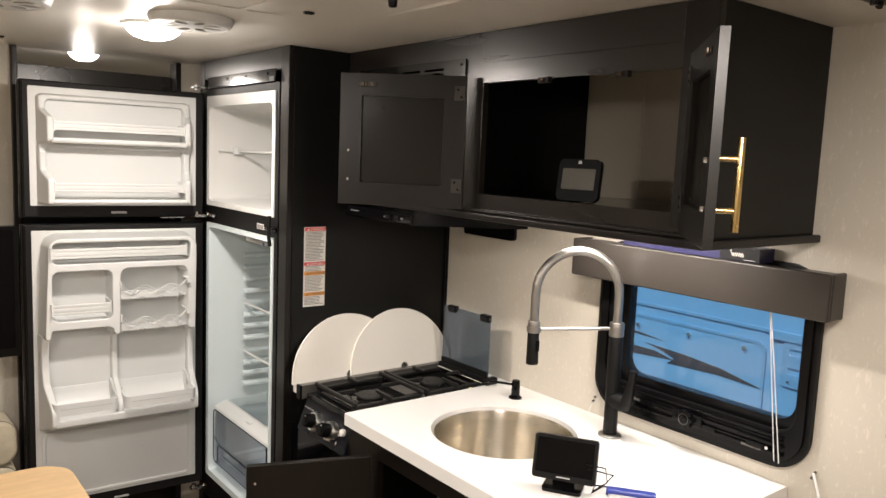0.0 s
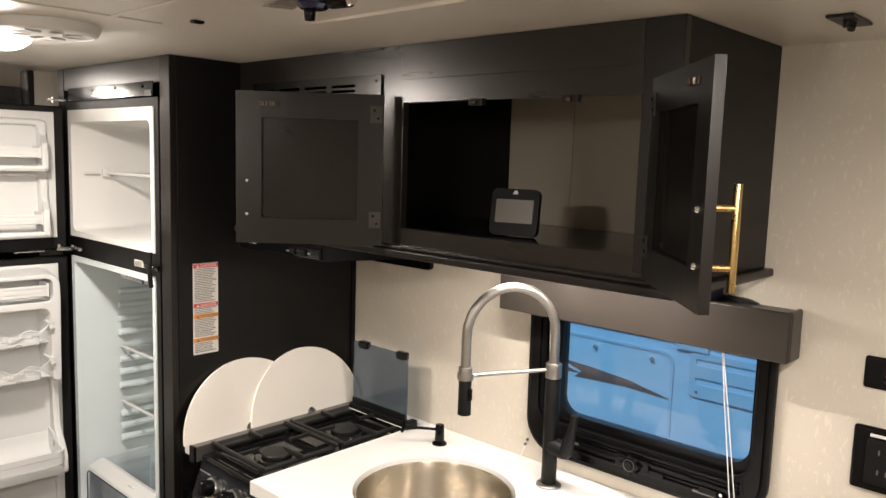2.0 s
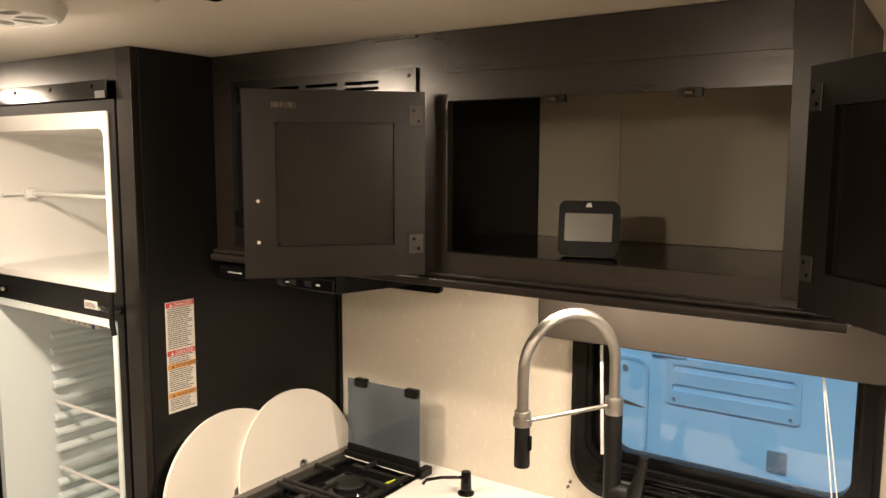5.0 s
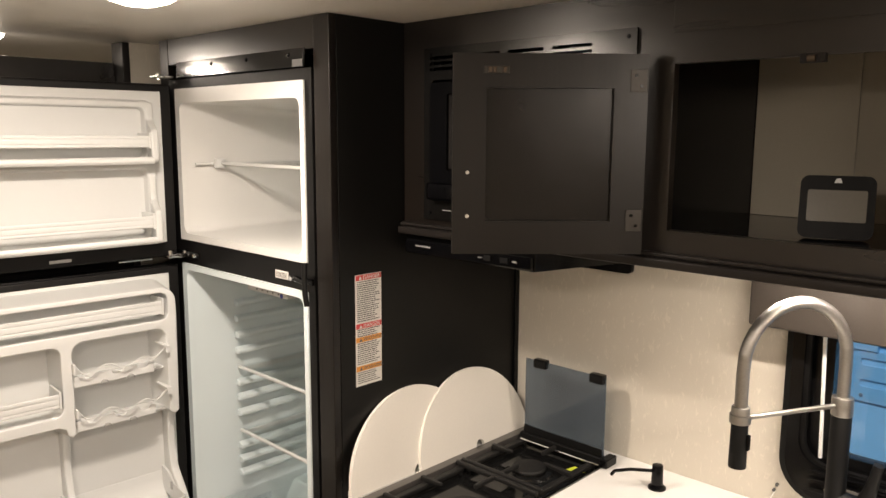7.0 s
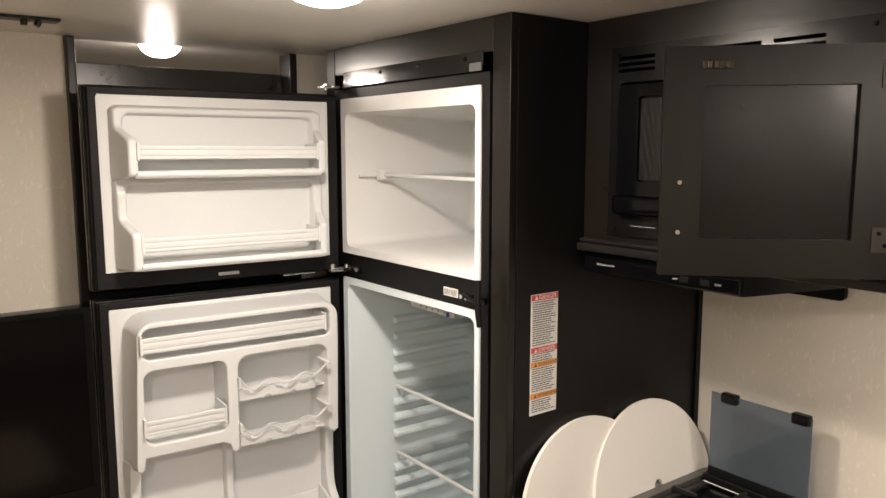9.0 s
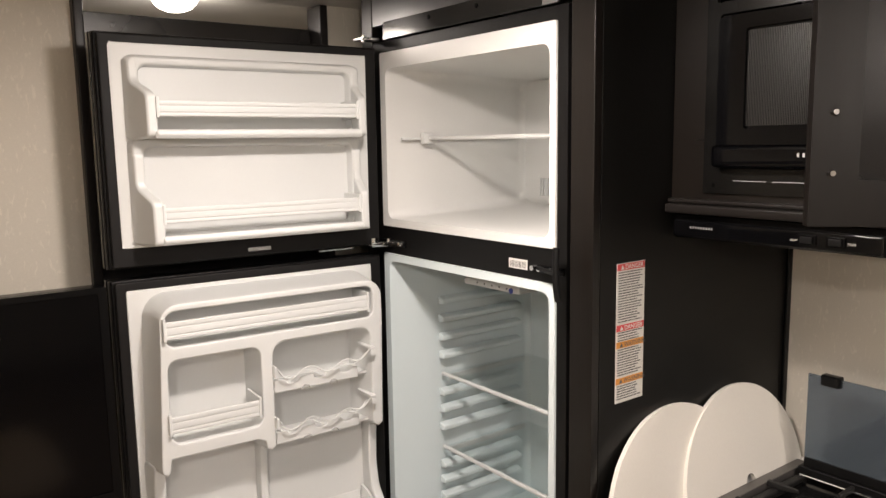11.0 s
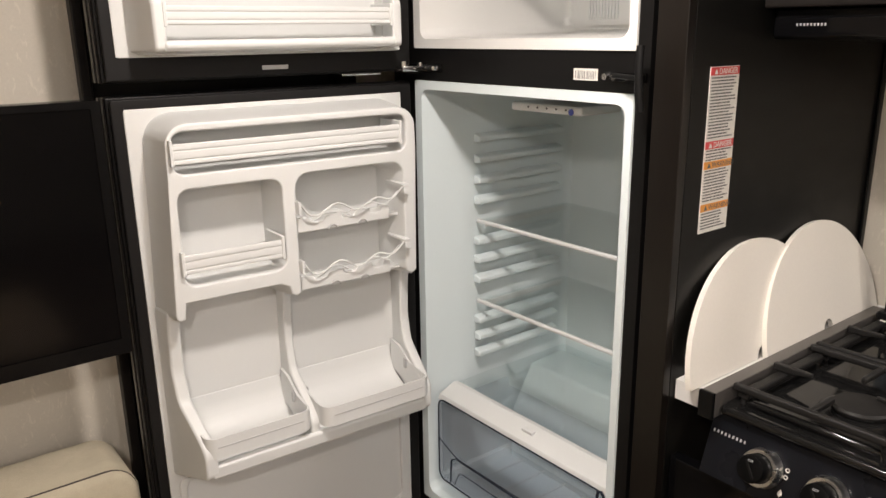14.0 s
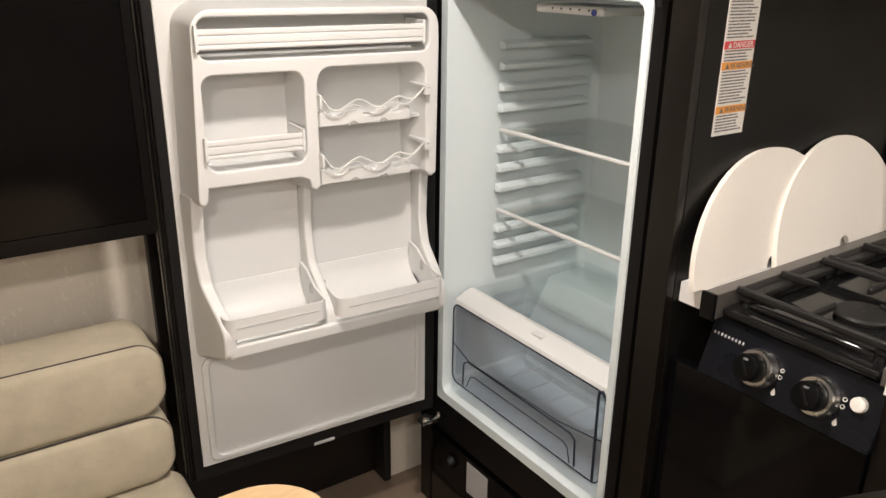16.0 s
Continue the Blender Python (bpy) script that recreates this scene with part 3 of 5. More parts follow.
for i in range(5):
    part("louvre", box(-0.657, -0.6505, 0.12, 0.30, 0.125 + i * 0.02, 0.133 + i * 0.02, 0.002), M_BLACK, ba)
part("plug", cyl((-0.65, 0.62, 0.18), (-0.665, 0.62, 0.18), 0.02, 0.017), M_MATT, ba)
part("foot", box(-0.64, -0.60, 0.08, 0.70, 0.2365, 0.2395), M_BLACK, ba)


def hinge(name, at):
    bm = box(-0.040, 0.012, -0.010, 0.010, -0.004, 0.004, 0.001)
    cyl((-0.030, 0, -0.004), (-0.030, 0, 0.012), 0.007, bm=bm)
    cyl((0.002, 0, 0.004), (0.002, 0, 0.009), 0.005, bm=bm)
    return part(name, bm, M_CHROME, fr, "chrome hinge", m=Matrix.Translation(at) @ Matrix.Scale(1.3, 4))


hinge("door_hinge", (-0.668, 0.640, 1.393))
part("door_hinge", box(-0.712, -0.668, 0.655, 0.700, 1.868, 1.874, 0.001), M_SATIN, fr, "flat metal hinge")
part("hinge_pin", cyl((-0.706, 0.664, 1.862), (-0.706, 0.664, 1.879), 0.005, n=14), M_SATIN, fr)
hinge("door_hinge", (-0.682, 0.632, 0.322))

for y in (0.632, 0.592):
    part("bolt", cyl((FX - 0.001, y, 1.394), (FX - 0.012, y, 1.394), 0.0065, 0.0045, 12), M_CHROME, fr)
part("hinge_arm", box(FX - 0.004, FX - 0.0008, 0.575, 0.700, 1.386, 1.402, 0.001), M_BLACK, fr)
part("hinge_arm", box(-0.690, -0.662, 0.640, 0.700, 1.3835, 1.3870, 0.001), M_PLATE, fr)

# ---------- refrigerator doors ----------
DM = pose(-0.708, 0.657, 0, 0, 0, 177.2)        # u along the door from the hinge, v towards the room, z up


def dpart(name, bm, material, parent, label=""):
    return part(name, bm, material, parent, label, m=DM)


def flare(loop, k):
    """The same outline, each point moved outwards by k (inwards if negative)."""
    out, n = [], len(loop)
    area = sum(loop[i][0] * loop[(i + 1) % n][1] - loop[(i + 1) % n][0] * loop[i][1] for i in range(n))
    k = k if area > 0 else -k
    for i in range(n):
        a, b, c = Vector(loop[i - 1]), Vector(loop[i]), Vector(loop[(i + 1) % n])
        d1, d2 = (b - a).normalized(), (c - b).normalized()
        m = Vector((d1.y + d2.y, -d1.x - d2.x))
        m = m.normalized() if m.length > 1e-6 else Vector((d1.y, -d1.x))
        p = b + m * k / max(0.6, m.dot(Vector((d1.y, -d1.x))))
        out.append((p.x, p.y))
    return out


def soften(pts, r, n=4):
    """Rounds the corners of an outline."""
    out, m = [], len(pts)
    for i in range(m):
        a, b, c = Vector(pts[i - 1]), Vector(pts[i]), Vector(pts[(i + 1) % m])
        q = min(r, (a - b).length * 0.45, (c - b).length * 0.45)
        p0, p1 = b + (a - b).normalized() * q, b + (c - b).normalized() * q
        for k in range(n + 1):
            t = k / n
            p = p0 * (1 - t) ** 2 + b * 2 * t * (1 - t) + p1 * t ** 2
            out.append((p.x, p.y))
    return out


def pl(outer, v0, v1, holes=(), b=0.0, draft=0.0, hole_draft=0.0):
    """Outline in u and z with depth v; its walls may slope towards v0."""
    bm = plate(outer, v0, v1, holes)
    if draft or hole_draft:
        wide = [p for loop, k in ((outer, draft), *((h, -hole_draft) for h in holes)) for p in flare(loop, k)]
        low = [v for v in bm.verts if abs(v.co.z - v0) < 1e-6]
        for v, (x, y) in zip(low, wide):
            v.co.x, v.co.y = x, y
    if b:
        sharp = [e for e in bm.edges if len(e.link_faces) == 2 and e.calc_face_angle(0) > 0.8 and all(abs(vv.co.z - v1) < 1e-6 for vv in e.verts)]
        bmesh.ops.bevel(bm, geom=sharp, offset=b, segments=3, affect="EDGES", profile=0.5)
    bm.transform(Matrix(((1, 0, 0, 0), (0, 0, 1, 0), (0, 1, 0, 0), (0, 0, 0, 1))))
    return bm


def door_shell(name, z0, z1, w0, w1, label):
    d = dpart(name, box(-0.034, 0.580, -0.050, -0.012, z0, z1, 0.004), M_FSHELL, fr, label)
    dpart("gasket", pl(rrect(-0.028, 0.574, z0 + 0.004, z1 - 0.004, 0.006, 2), -0.0118, -0.001, [rrect(0.002, 0.553, w0 + 0.002, w1 - 0.002, 0.006, 2)], 0.003), M_GASKET, d)
    dpart("inner_panel", pl(rrect(0, 0.555, w0, w1, 0.006, 3), -0.010, 0.003, (), 0.002), M_WHITE, d, "white moulded inner panel")
    dpart("door_edge", box(0.5805, 0.5845, -0.052, -0.034, z0 + 0.001, z1 - 0.001, 0.0015), M_PLATE, d)
    dpart("door_edge", box(0.5805, 0.5825, -0.030, -0.014, z0 + 0.001, z1 - 0.001, 0.001), M_BROWN, d)
    return d


def guard(u0, u1, z0, z1, v, parent):
    """Ribbed retaining bar with its two end clips."""
    g = dpart("shelf_guard", box(u0, u1, v - 0.003, v + 0.001, z0, z1, 0.001), M_WHITE, parent, "white ribbed retaining bar")
    bm = bmesh.new()
    h0 = z1 - z0
    for k, w in ((0.0, 0.22), (0.26, 0.40), (0.70, 0.29)):
        box(u0 + 0.002, u1 - 0.002, v + 0.0008, v + 0.0030, z0 + h0 * k + 0.0008, z0 + h0 * (k + w), 0.0009, bm=bm, seg=1)
    dpart("guard_rib", bm, M_WHITE, parent)
    for u in (u0, u1 - 0.006):
        dpart("guard_clip", box(u, u + 0.006, v - 0.070, v + 0.005, z0 - 0.003, z1 + 0.007, 0.0015), M_WHITE, parent)
    return g


def dyke(u0, u1, prof, parent, name="side_rib", r=0.012, lean=0.0):
    """Moulded rib: outline in depth and height, given width."""
    bm = bmesh.new()
    prof = soften(prof, r)
    vs = [[bm.verts.new((u + lean * (0.085 - v), v, z)) for v, z in prof] for u in (u0, u1)]
    n = len(prof)
    for i in range(n):
        bm.faces.new((vs[0][i], vs[0][(i + 1) % n], vs[1][(i + 1) % n], vs[1][i]))
    for k in (0, 1):
        bmesh.ops.triangle_fill(bm, use_beauty=True, edges=[bm.edges.get((vs[k][i], vs[k][(i + 1) % n])) for i in range(n)])
    ed = [e for e in bm.edges if len(e.link_faces) == 2 and e.calc_face_angle(0) > 1.2]
    bmesh.ops.bevel(bm, geom=ed, offset=min(0.005, abs(u1 - u0) * 0.3), segments=3, affect="EDGES", profile=0.5)
    return dpart(name, bm, M_WHITE, parent)


fd = door_shell("freezer_door", 1.388, 1.852, 1.430, 1.831, "open black freezer door seen from its white inner side")
P1 = [(0.001, 1.802), (0.024, 1.802), (0.026, 1.756), (0.062, 1.740), (0.082, 1.730), (0.084, 1.650), (0.030, 1.643), (0.001, 1.643)]
P2 = [(0.001, 1.622), (0.026, 1.620), (0.028, 1.552), (0.062, 1.534), (0.084, 1.524), (0.086, 1.440), (0.001, 1.438)]
for u0, u1, lean in ((0.490, 0.510, 0.30), (0.044, 0.064, -0.22)):
    dyke(u0, u1, P1, fd, lean=lean)
    dyke(u0, u1, P2, fd, lean=lean)
for za, zb in ((1.645, 1.803), (1.440, 1.646)):
    dpart("moulded_rim", pl(rrect(0.032, 0.528, za, zb, 0.014), 0.001, 0.024, [rrect(0.052, 0.508, za + 0.012, zb - 0.014, 0.016)], 0.004, 0.006, 0.004), M_WHITE, fd)
for z, g0 in ((1.645, 1.687), (1.440, 1.482)):
    dpart("door_shelf", box(0.056, 0.498, 0.001, 0.086, z, z + 0.012, 0.004), M_WHITE, fd, "white door shelf")
    dpart("shelf_lip", box(0.057, 0.497, 0.073, 0.089, z + 0.002, z + 0.018, 0.006), M_WHITE, fd)
    guard(0.064, 0.494, g0, g0 + 0.030, 0.081, fd)
dpart("hinge_plate", box(0.035, 0.125, -0.046, -0.016, 1.3820, 1.3872, 0.001), M_CHROME, fd)
dpart("maker_plate", box(0.247, 0.299, -0.011, 0.0005, 1.402, 1.410, 0.001), M_GREY, fd)

ld = door_shell("fridge_door", 0.330, 1.366, 0.369, 1.345, "open black refrigerator door seen from its white inner side")
dpart("maker_plate", box(0.247, 0.299, -0.011, 0.0005, 0.3335, 0.3415, 0.001), M_GREY, ld)
arc = lambda cx, cz, r, a0, a1, n: [(cx + r * math.cos(radians(a0 + (a1 - a0) * k / n)), cz + r * math.sin(radians(a0 + (a1 - a0) * k / n))) for k in range(n + 1)]
outer = (arc(0.478, 1.286, 0.038, 90, 10, 6) + [(0.518, 1.240), (0.528, 0.994)] + arc(0.520, 0.988, 0.008, -20, -150, 2) + [(0.508, 1.012), (0.331, 1.012), (0.314, 1.004)]
         + arc(0.3005, 0.992, 0.010, -20, -160, 2) + [(0.290, 1.185)] + arc(0.262, 1.190, 0.027, 10, 90, 4) + arc(0.081, 1.190, 0.027, 90, 170, 4)
         + [(0.053, 0.994)] + arc(0.039, 0.990, 0.012, -20, -160, 2) + [(0.024, 1.240)] + arc(0.064, 1.284, 0.040, 170, 90, 6))
hs = [rrect(0.046, 0.506, 1.238, 1.311, 0.020), rrect(0.316, 0.506, 1.040, 1.213, 0.022)]
dpart("moulded_frame", pl(outer, 0.001, 0.092, hs, 0.0035, 0.013, 0.006), M_WHITE, ld, "white moulded shelf frame")
guard(0.060, 0.512, 1.257, 1.292, 0.097, ld)
guard(0.322, 0.512, 1.066, 1.100, 0.097, ld)
# bottle racks
for z in (1.103, 0.989):
    bm = pl([(0.088, z), (0.289, z), (0.289, z + 0.026)] + [p for k in (0.246, 0.182, 0.118) for p in [(k + 0.017 * math.cos(a), z + 0.026 - 0.009 * math.sin(a)) for a in (0, 0.8, 1.57, 2.3, 3.14)]] + [(0.088, z + 0.026)], 0.068, 0.088, (), 0.003)
    dpart("rack_tray", bm, M_WHITE, ld, "white scalloped bottle tray")
    dpart("tray_floor", box(0.054, 0.289, 0.002, 0.070, z - 0.001, z + 0.006, 0.002), M_WHITE, ld)
    for dv, dz in ((0.103, 0.0), (0.080, -0.014)):
        pts = []
        for i in range(49):
            s = i / 48
            rise = 0.026 * max(0.0, (s - 0.80) / 0.20) ** 1.3 + 0.018 * max(0.0, (0.09 - s) / 0.09)
            pts.append((0.294 - 0.232 * s, dv, z + 0.042 + dz - 0.009 * math.cos((s - 0.16) * 2 * math.pi * 2.6) * min(1.0, (1.04 - s) * 5) + rise))
        dpart("rack_wire", tube(pts, 0.0018 if dz == 0.0 else 0.0013, 8), M_WHITE, ld, "white wavy wire")
    for k in (0.216, 0.150):
        ring = [(k + 0.009 * math.cos(a), 0.0895, z - 0.001 + 0.009 * math.sin(a)) for a in [math.pi * i / 10 for i in range(0, 11)]]
        dpart("rack_hook", tube(ring, 0.0015, 6), M_GREY, ld, "small grey hook")
    dpart("rack_clip", box(0.052, 0.066, 0.040, 0.108, z + 0.064, z + 0.070, 0.001), M_WHITE, ld)
    dpart("rack_clip", box(0.052, 0.064, 0.090, 0.108, z + 0.050, z + 0.0635, 0.001), M_WHITE, ld)
    dpart("rack_clip", box(0.2875, 0.293, 0.088, 0.108, z + 0.040, z + 0.064, 0.001), M_WHITE, ld)
# lower ribs and bins
P3 = [(0.001, 0.990), (0.058, 0.990), (0.050, 0.950), (0.046, 0.870), (0.060, 0.815), (0.128, 0.762), (0.147, 0.742), (0.147, 0.690), (0.001, 0.640)]
dyke(0.507, 0.531, P3, ld, lean=0.16)
dyke(0.026, 0.048, P3, ld, lean=-0.10)
dyke(0.291, 0.309, [(0.001, 0.990), (0.042, 0.990), (0.034, 0.870), (0.048, 0.812), (0.120, 0.757), (0.138, 0.738), (0.138, 0.690), (0.001, 0.642)], ld, "centre_rib")
dyke(0.046, 0.511, [(0.001, 0.634), (0.120, 0.680), (0.146, 0.687), (0.147, 0.714), (0.134, 0.714), (0.128, 0.700), (0.001, 0.700)], ld, "bin_ledge", 0.006)
dyke(0.046, 0.511, [(0.001, 0.790), (0.004, 0.790), (0.010, 0.758), (0.026, 0.732), (0.055, 0.714), (0.090, 0.7065), (0.110, 0.705), (0.110, 0.7005), (0.001, 0.7005)], ld, "bin_scoop", 0.02)
for u0, u1, v1, zt in ((0.310, 0.518, 0.150, 0.770), (0.046, 0.293, 0.166, 0.771)):
    arc_o = [(u1 - 0.022 + 0.022 * math.cos(a), v1 - 0.022 + 0.022 * math.sin(a)) for a in [math.pi / 2 * i / 8 for i in range(9)]]
    arc_i = [(u1 - 0.022 + 0.018 * math.cos(a), v1 - 0.022 + 0.018 * math.sin(a)) for a in [math.pi / 2 * i / 8 for i in range(9)]]
    flip = lambda pts: [(u0 + u1 - u, v) for u, v in pts[::-1]]
    bm = plate([(u1, 0.045)] + arc_o + flip(arc_o) + [(u0, 0.045), (u0 + 0.004, 0.045)] + flip(arc_i)[::-1] + arc_i[::-1] + [(u1 - 0.004, 0.045)], zt - 0.041, zt)
    for ua in (u0, u1 - 0.004):
        pr = [(0.012, zt - 0.035), (v1 - 0.03, zt - 0.041), (v1 - 0.03, zt), (0.085, zt + 0.006), (0.045, zt + 0.030), (0.012, zt + 0.036)]
        vs = [[bm.verts.new((u, v, z)) for v, z in pr] for u in (ua - 0.0004, ua + 0.0044)]
        for k in range(6):
            bm.faces.new((vs[0][k], vs[0][(k + 1) % 6], vs[1][(k + 1) % 6], vs[1][k]))
        bm.faces.new(vs[0])
        bm.faces.new(vs[1][::-1])
    bn = dpart("door_bin", bm, M_WHITE, ld, "white plastic bottle bin")
    dpart("bin_rim", box(u0 + 0.02, u1 - 0.02, v1, v1 + 0.0010, zt - 0.019, zt - 0.0175), M_GREY, bn)
    for ua in (u0 + 0.0050, u1 - 0.009):
        dpart("bin_hook", box(ua, ua + 0.004, 0.070, 0.078, zt - 0.012, zt + 0.010, 0.001), M_GREY, bn)
dpart("lower_recess", pl(rrect(0.018, 0.538, 0.380, 0.630, 0.02), 0.002, 0.010, [rrect(0.030, 0.524, 0.392, 0.620, 0.016)], 0.003), M_WHITE, ld)

# ---------- worktop, base cabinets, sink ----------
wt = thing("worktop", (-0.32, -0.85, CT - 0.035), "white solid-surface worktop with a round sink cut-out", "worktop")
SK = (-0.335, -0.705, 0.203)
part("slab", plate([(-0.638, YE), (-0.0015, YE), (-0.0015, -0.0015), (-0.622, -0.0015), (-0.622, -0.054), (-0.030, -0.054), (-0.030, -0.355), (-0.638, -0.355)], CT - 0.035, CT,
                   [circle(*SK, 56)]), M_COUNTER, wt)
base = thing("base_cabinet", (-0.32, -0.85, 0), "black wooden base cabinet below the worktop, one door open", "cabinet")
part("end_panel", box(-0.615, -0.002, YE + 0.01, YE + 0.028, 0, CT - 0.0365), M_DARK, base)
part("face_frame", plate([(-1.33, 0.08), (-0.352, 0.08), (-0.352, CT - 0.037), (-1.33, CT - 0.037)], -0.622, -0.604, [[(-1.28, 0.13), (-0.875, 0.13), (-0.875, 0.815), (-1.28, 0.815)], [(-0.83, 0.13), (-0.515, 0.13), (-0.515, 0.815), (-0.83, 0.815)]], MAPX), M_DARK, base)
part("cabinet_floor", box(-0.603, -0.002, YE + 0.029, -0.353, 0.085, 0.10), M_SIDE, base)
part("toe_kick", box(-0.56, -0.545, YE + 0.029, -0.02, 0, 0.084), M_MATT, base)
part("closed_door", box(-0.641, -0.623, -1.285, -0.870, 0.125, 0.820, 0.002), M_DARK, base)
part("range_front", box(-0.628, -0.604, -0.350, -0.004, 0.08, 0.765, 0.002), M_GLOSS, base, "black panel under the cooktop")
LM = pose(-0.633, -0.492, 0, 0, 0, 160)
ldr = part("open_door", box(0.0, 0.334, -0.009, 0.009, 0.13, 0.824, 0.002, m=LM), M_DARK, base, "open black cabinet door")
part("screw", cyl(LM @ Vector((0.312, 0.008, 0.775)), LM @ Vector((0.312, 0.012, 0.775)), 0.005, 0.003, 12), M_CHROME, base)
part("screw", cyl(LM @ Vector((0.312, 0.008, 0.68)), LM @ Vector((0.312, 0.012, 0.68)), 0.005, 0.003, 12), M_CHROME, base)

sk = thing("sink", (SK[0], SK[1], CT - 0.20), "round brushed stainless steel sink bowl set under the worktop", "sink")
r = SK[2]
prof = [(r + 0.012, -0.0355), (r - 0.006, -0.0360), (r - 0.007, -0.010), (r - 0.010, -0.008), (r - 0.012, -0.014), (r - 0.014, -0.05), (r - 0.020, -0.155), (r - 0.045, -0.180), (0.05, -0.188), (0.045, -0.192), (0.001, -0.193)]
part("bowl", lathe(prof, (SK[0], SK[1], CT), 72), M_STEEL, sk)
part("drain", lathe([(0.044, 0.0), (0.040, 0.003), (0.03, 0.0), (0.001, -0.002)], (SK[0], SK[1], CT - 0.189), 32), M_CHROME, sk)

# faucet
fa = thing("faucet", (-0.106, -0.888, CT), "tall spring-neck kitchen faucet, black body with brushed nickel spring", "faucet")
fx, fy = -0.106, -0.888
part("base_ring", lathe([(0.032, 0), (0.032, 0.004), (0.028, 0.007), (0.02, 0.0075)], (fx, fy, CT), 32), M_NICKEL, fa)
part("column", cyl((fx, fy, CT + 0.006), (fx, fy, 1.186), 0.0190, n=32, b=0.002), M_MATT, fa, "matt black column")
part("valve", cyl((fx, fy, 1.012), (fx + 0.002, fy - 0.046, 1.006), 0.022, 0.021, n=28, b=0.004), M_MATT, fa)
part("lever", tube([(fx, fy - 0.040, 1.002), (fx - 0.003, fy - 0.052, 1.016), (fx - 0.006, fy - 0.062, 1.050), (fx - 0.008, fy - 0.070, 1.085), (fx - 0.009, fy - 0.074, 1.108)], 0.008, 14, radii=[0.019, 0.0175, 0.0125, 0.010, 0.0095]), M_MATT, fa, "black lever handle")
part("collar", cyl((fx, fy, 1.186), (fx, fy, 1.224), 0.0200, n=28, b=0.002), M_NICKEL, fa)
hx, hy = -0.306, -0.770
ux, uy = hx - fx, hy - fy
span = math.hypot(ux, uy)
arc = [(0.0, 1.215), (0.0, 1.255), (0.0, 1.29)]
for i in range(1, 16):
    a = math.pi * i / 16
    arc.append((span / 2 * (1 - math.cos(a)), 1.302 + span / 2 * math.sin(a)))
arc += [(span, 1.29), (span, 1.255), (span, 1.222)]
pts = [Vector((fx + ux * s / span, fy + uy * s / span, z)) for s, z in arc]
fine, radii = [], []
dist = 0.0
for a, c in zip(pts, pts[1:]):
    k = max(2, int((c - a).length / 0.0012))
    for i in range(k):
        fine.append(a.lerp(c, i / k))
        dist += (c - a).length / k
        radii.append(0.0120 + 0.00016 * math.cos(dist * 2 * math.pi / 0.0036))
part("spring", tube(fine, 0.0118, 14, radii=radii), M_NICKEL, fa, "brushed nickel spring hose")
part("hose_collar", cyl((hx, hy, 1.195), (hx, hy, 1.226), 0.0165, n=24, b=0.001), M_NICKEL, fa)
part("spray_head", cyl((hx, hy, 1.107), (hx, hy, 1.1945), 0.0165, 0.0155, n=24, b=0.002), M_MATT, fa, "black spray head")
part("spray_button", box(hx - 0.005, hx + 0.005, hy - 0.021, hy - 0.015, 1.145, 1.175, 0.002), M_BLACK, fa)
part("arm", cyl((fx + ux * 0.10, fy + uy * 0.08, 1.208), (hx - ux * 0.06, hy - uy * 0.06, 1.203), 0.005, n=12), M_NICKEL, fa)
part("arm_ring", lathe([(0.0172, -0.008), (0.0195, -0.008), (0.0195, 0.008), (0.0172, 0.008)], (hx, hy, 1.203), 24), M_NICKEL, fa)

sp = thing("soap_dispenser", (-0.106, -0.507, CT), "small black soap dispenser with a long spout", "soap dispenser")
part("base", lathe([(0.021, 0), (0.021, 0.004), (0.014, 0.009), (0.010, 0.011)], (-0.106, -0.507, CT), 24), M_BLACK, sp)
part("pump", cyl((-0.106, -0.507, CT + 0.01), (-0.106, -0.507, CT + 0.058), 0.014, 0.0125, n=24, b=0.0015), M_BLACK, sp)
part("spout", tube([(-0.112, -0.500, CT + 0.043), (-0.150, -0.462, CT + 0.047), (-0.178, -0.436, CT + 0.044), (-0.184, -0.430, CT + 0.034)], 0.004, 10), M_BLACK, sp)

# ---------- cooktop ----------
ck = thing("cooktop", (-0.33, -0.205, 0.77), "black two-burner gas cooktop with cast iron grates and front knobs", "cooktop")
Y0, Y1 = -0.348, -0.070
part("tray", box(-0.598, -0.036, Y0 + 0.002, Y1 - 0.002, 0.83, 0.886, 0.004), M_COOK, ck, "glossy black enamel tray")
part("side_rail", box(-0.632, -0.034, Y1 - 0.012, Y1 + 0.013, 0.868, 0.912, 0.002), M_RAIL, ck)
part("rail_cap", box(-0.640, -0.6325, Y1 - 0.013, Y1 + 0.014, 0.867, 0.913, 0.002), M_BLACK, ck)
part("side_rail", box(-0.615, -0.034, Y0 - 0.005, Y0 + 0.010, 0.868, 0.896, 0.002), M_RAIL, ck)
part("front_trim", box(-0.618, -0.590, Y0 + 0.0105, Y1 - 0.0125, 0.872, 0.8875, 0.006), M_COOK, ck)
part("spill_ridge", tube([(-0.578, Y0 + 0.04, 0.889), (-0.582, Y0 + 0.06, 0.892), (-0.582, Y1 - 0.06, 0.892), (-0.578, Y1 - 0.04, 0.889)], 0.007, 10), M_COOK, ck)
part("back_trim", box(-0.060, -0.034, Y0 + 0.0105, Y1 - 0.0125, 0.885, 0.900, 0.002), M_RAIL, ck)
bm = bmesh.new()
pr = [(-0.606, 0.868), (-0.640, 0.772), (-0.600, 0.772), (-0.585, 0.868)]
vs = [[bm.verts.new((x, y, z)) for x, z in pr] for y in (Y0 - 0.006, Y1 + 0.002)]
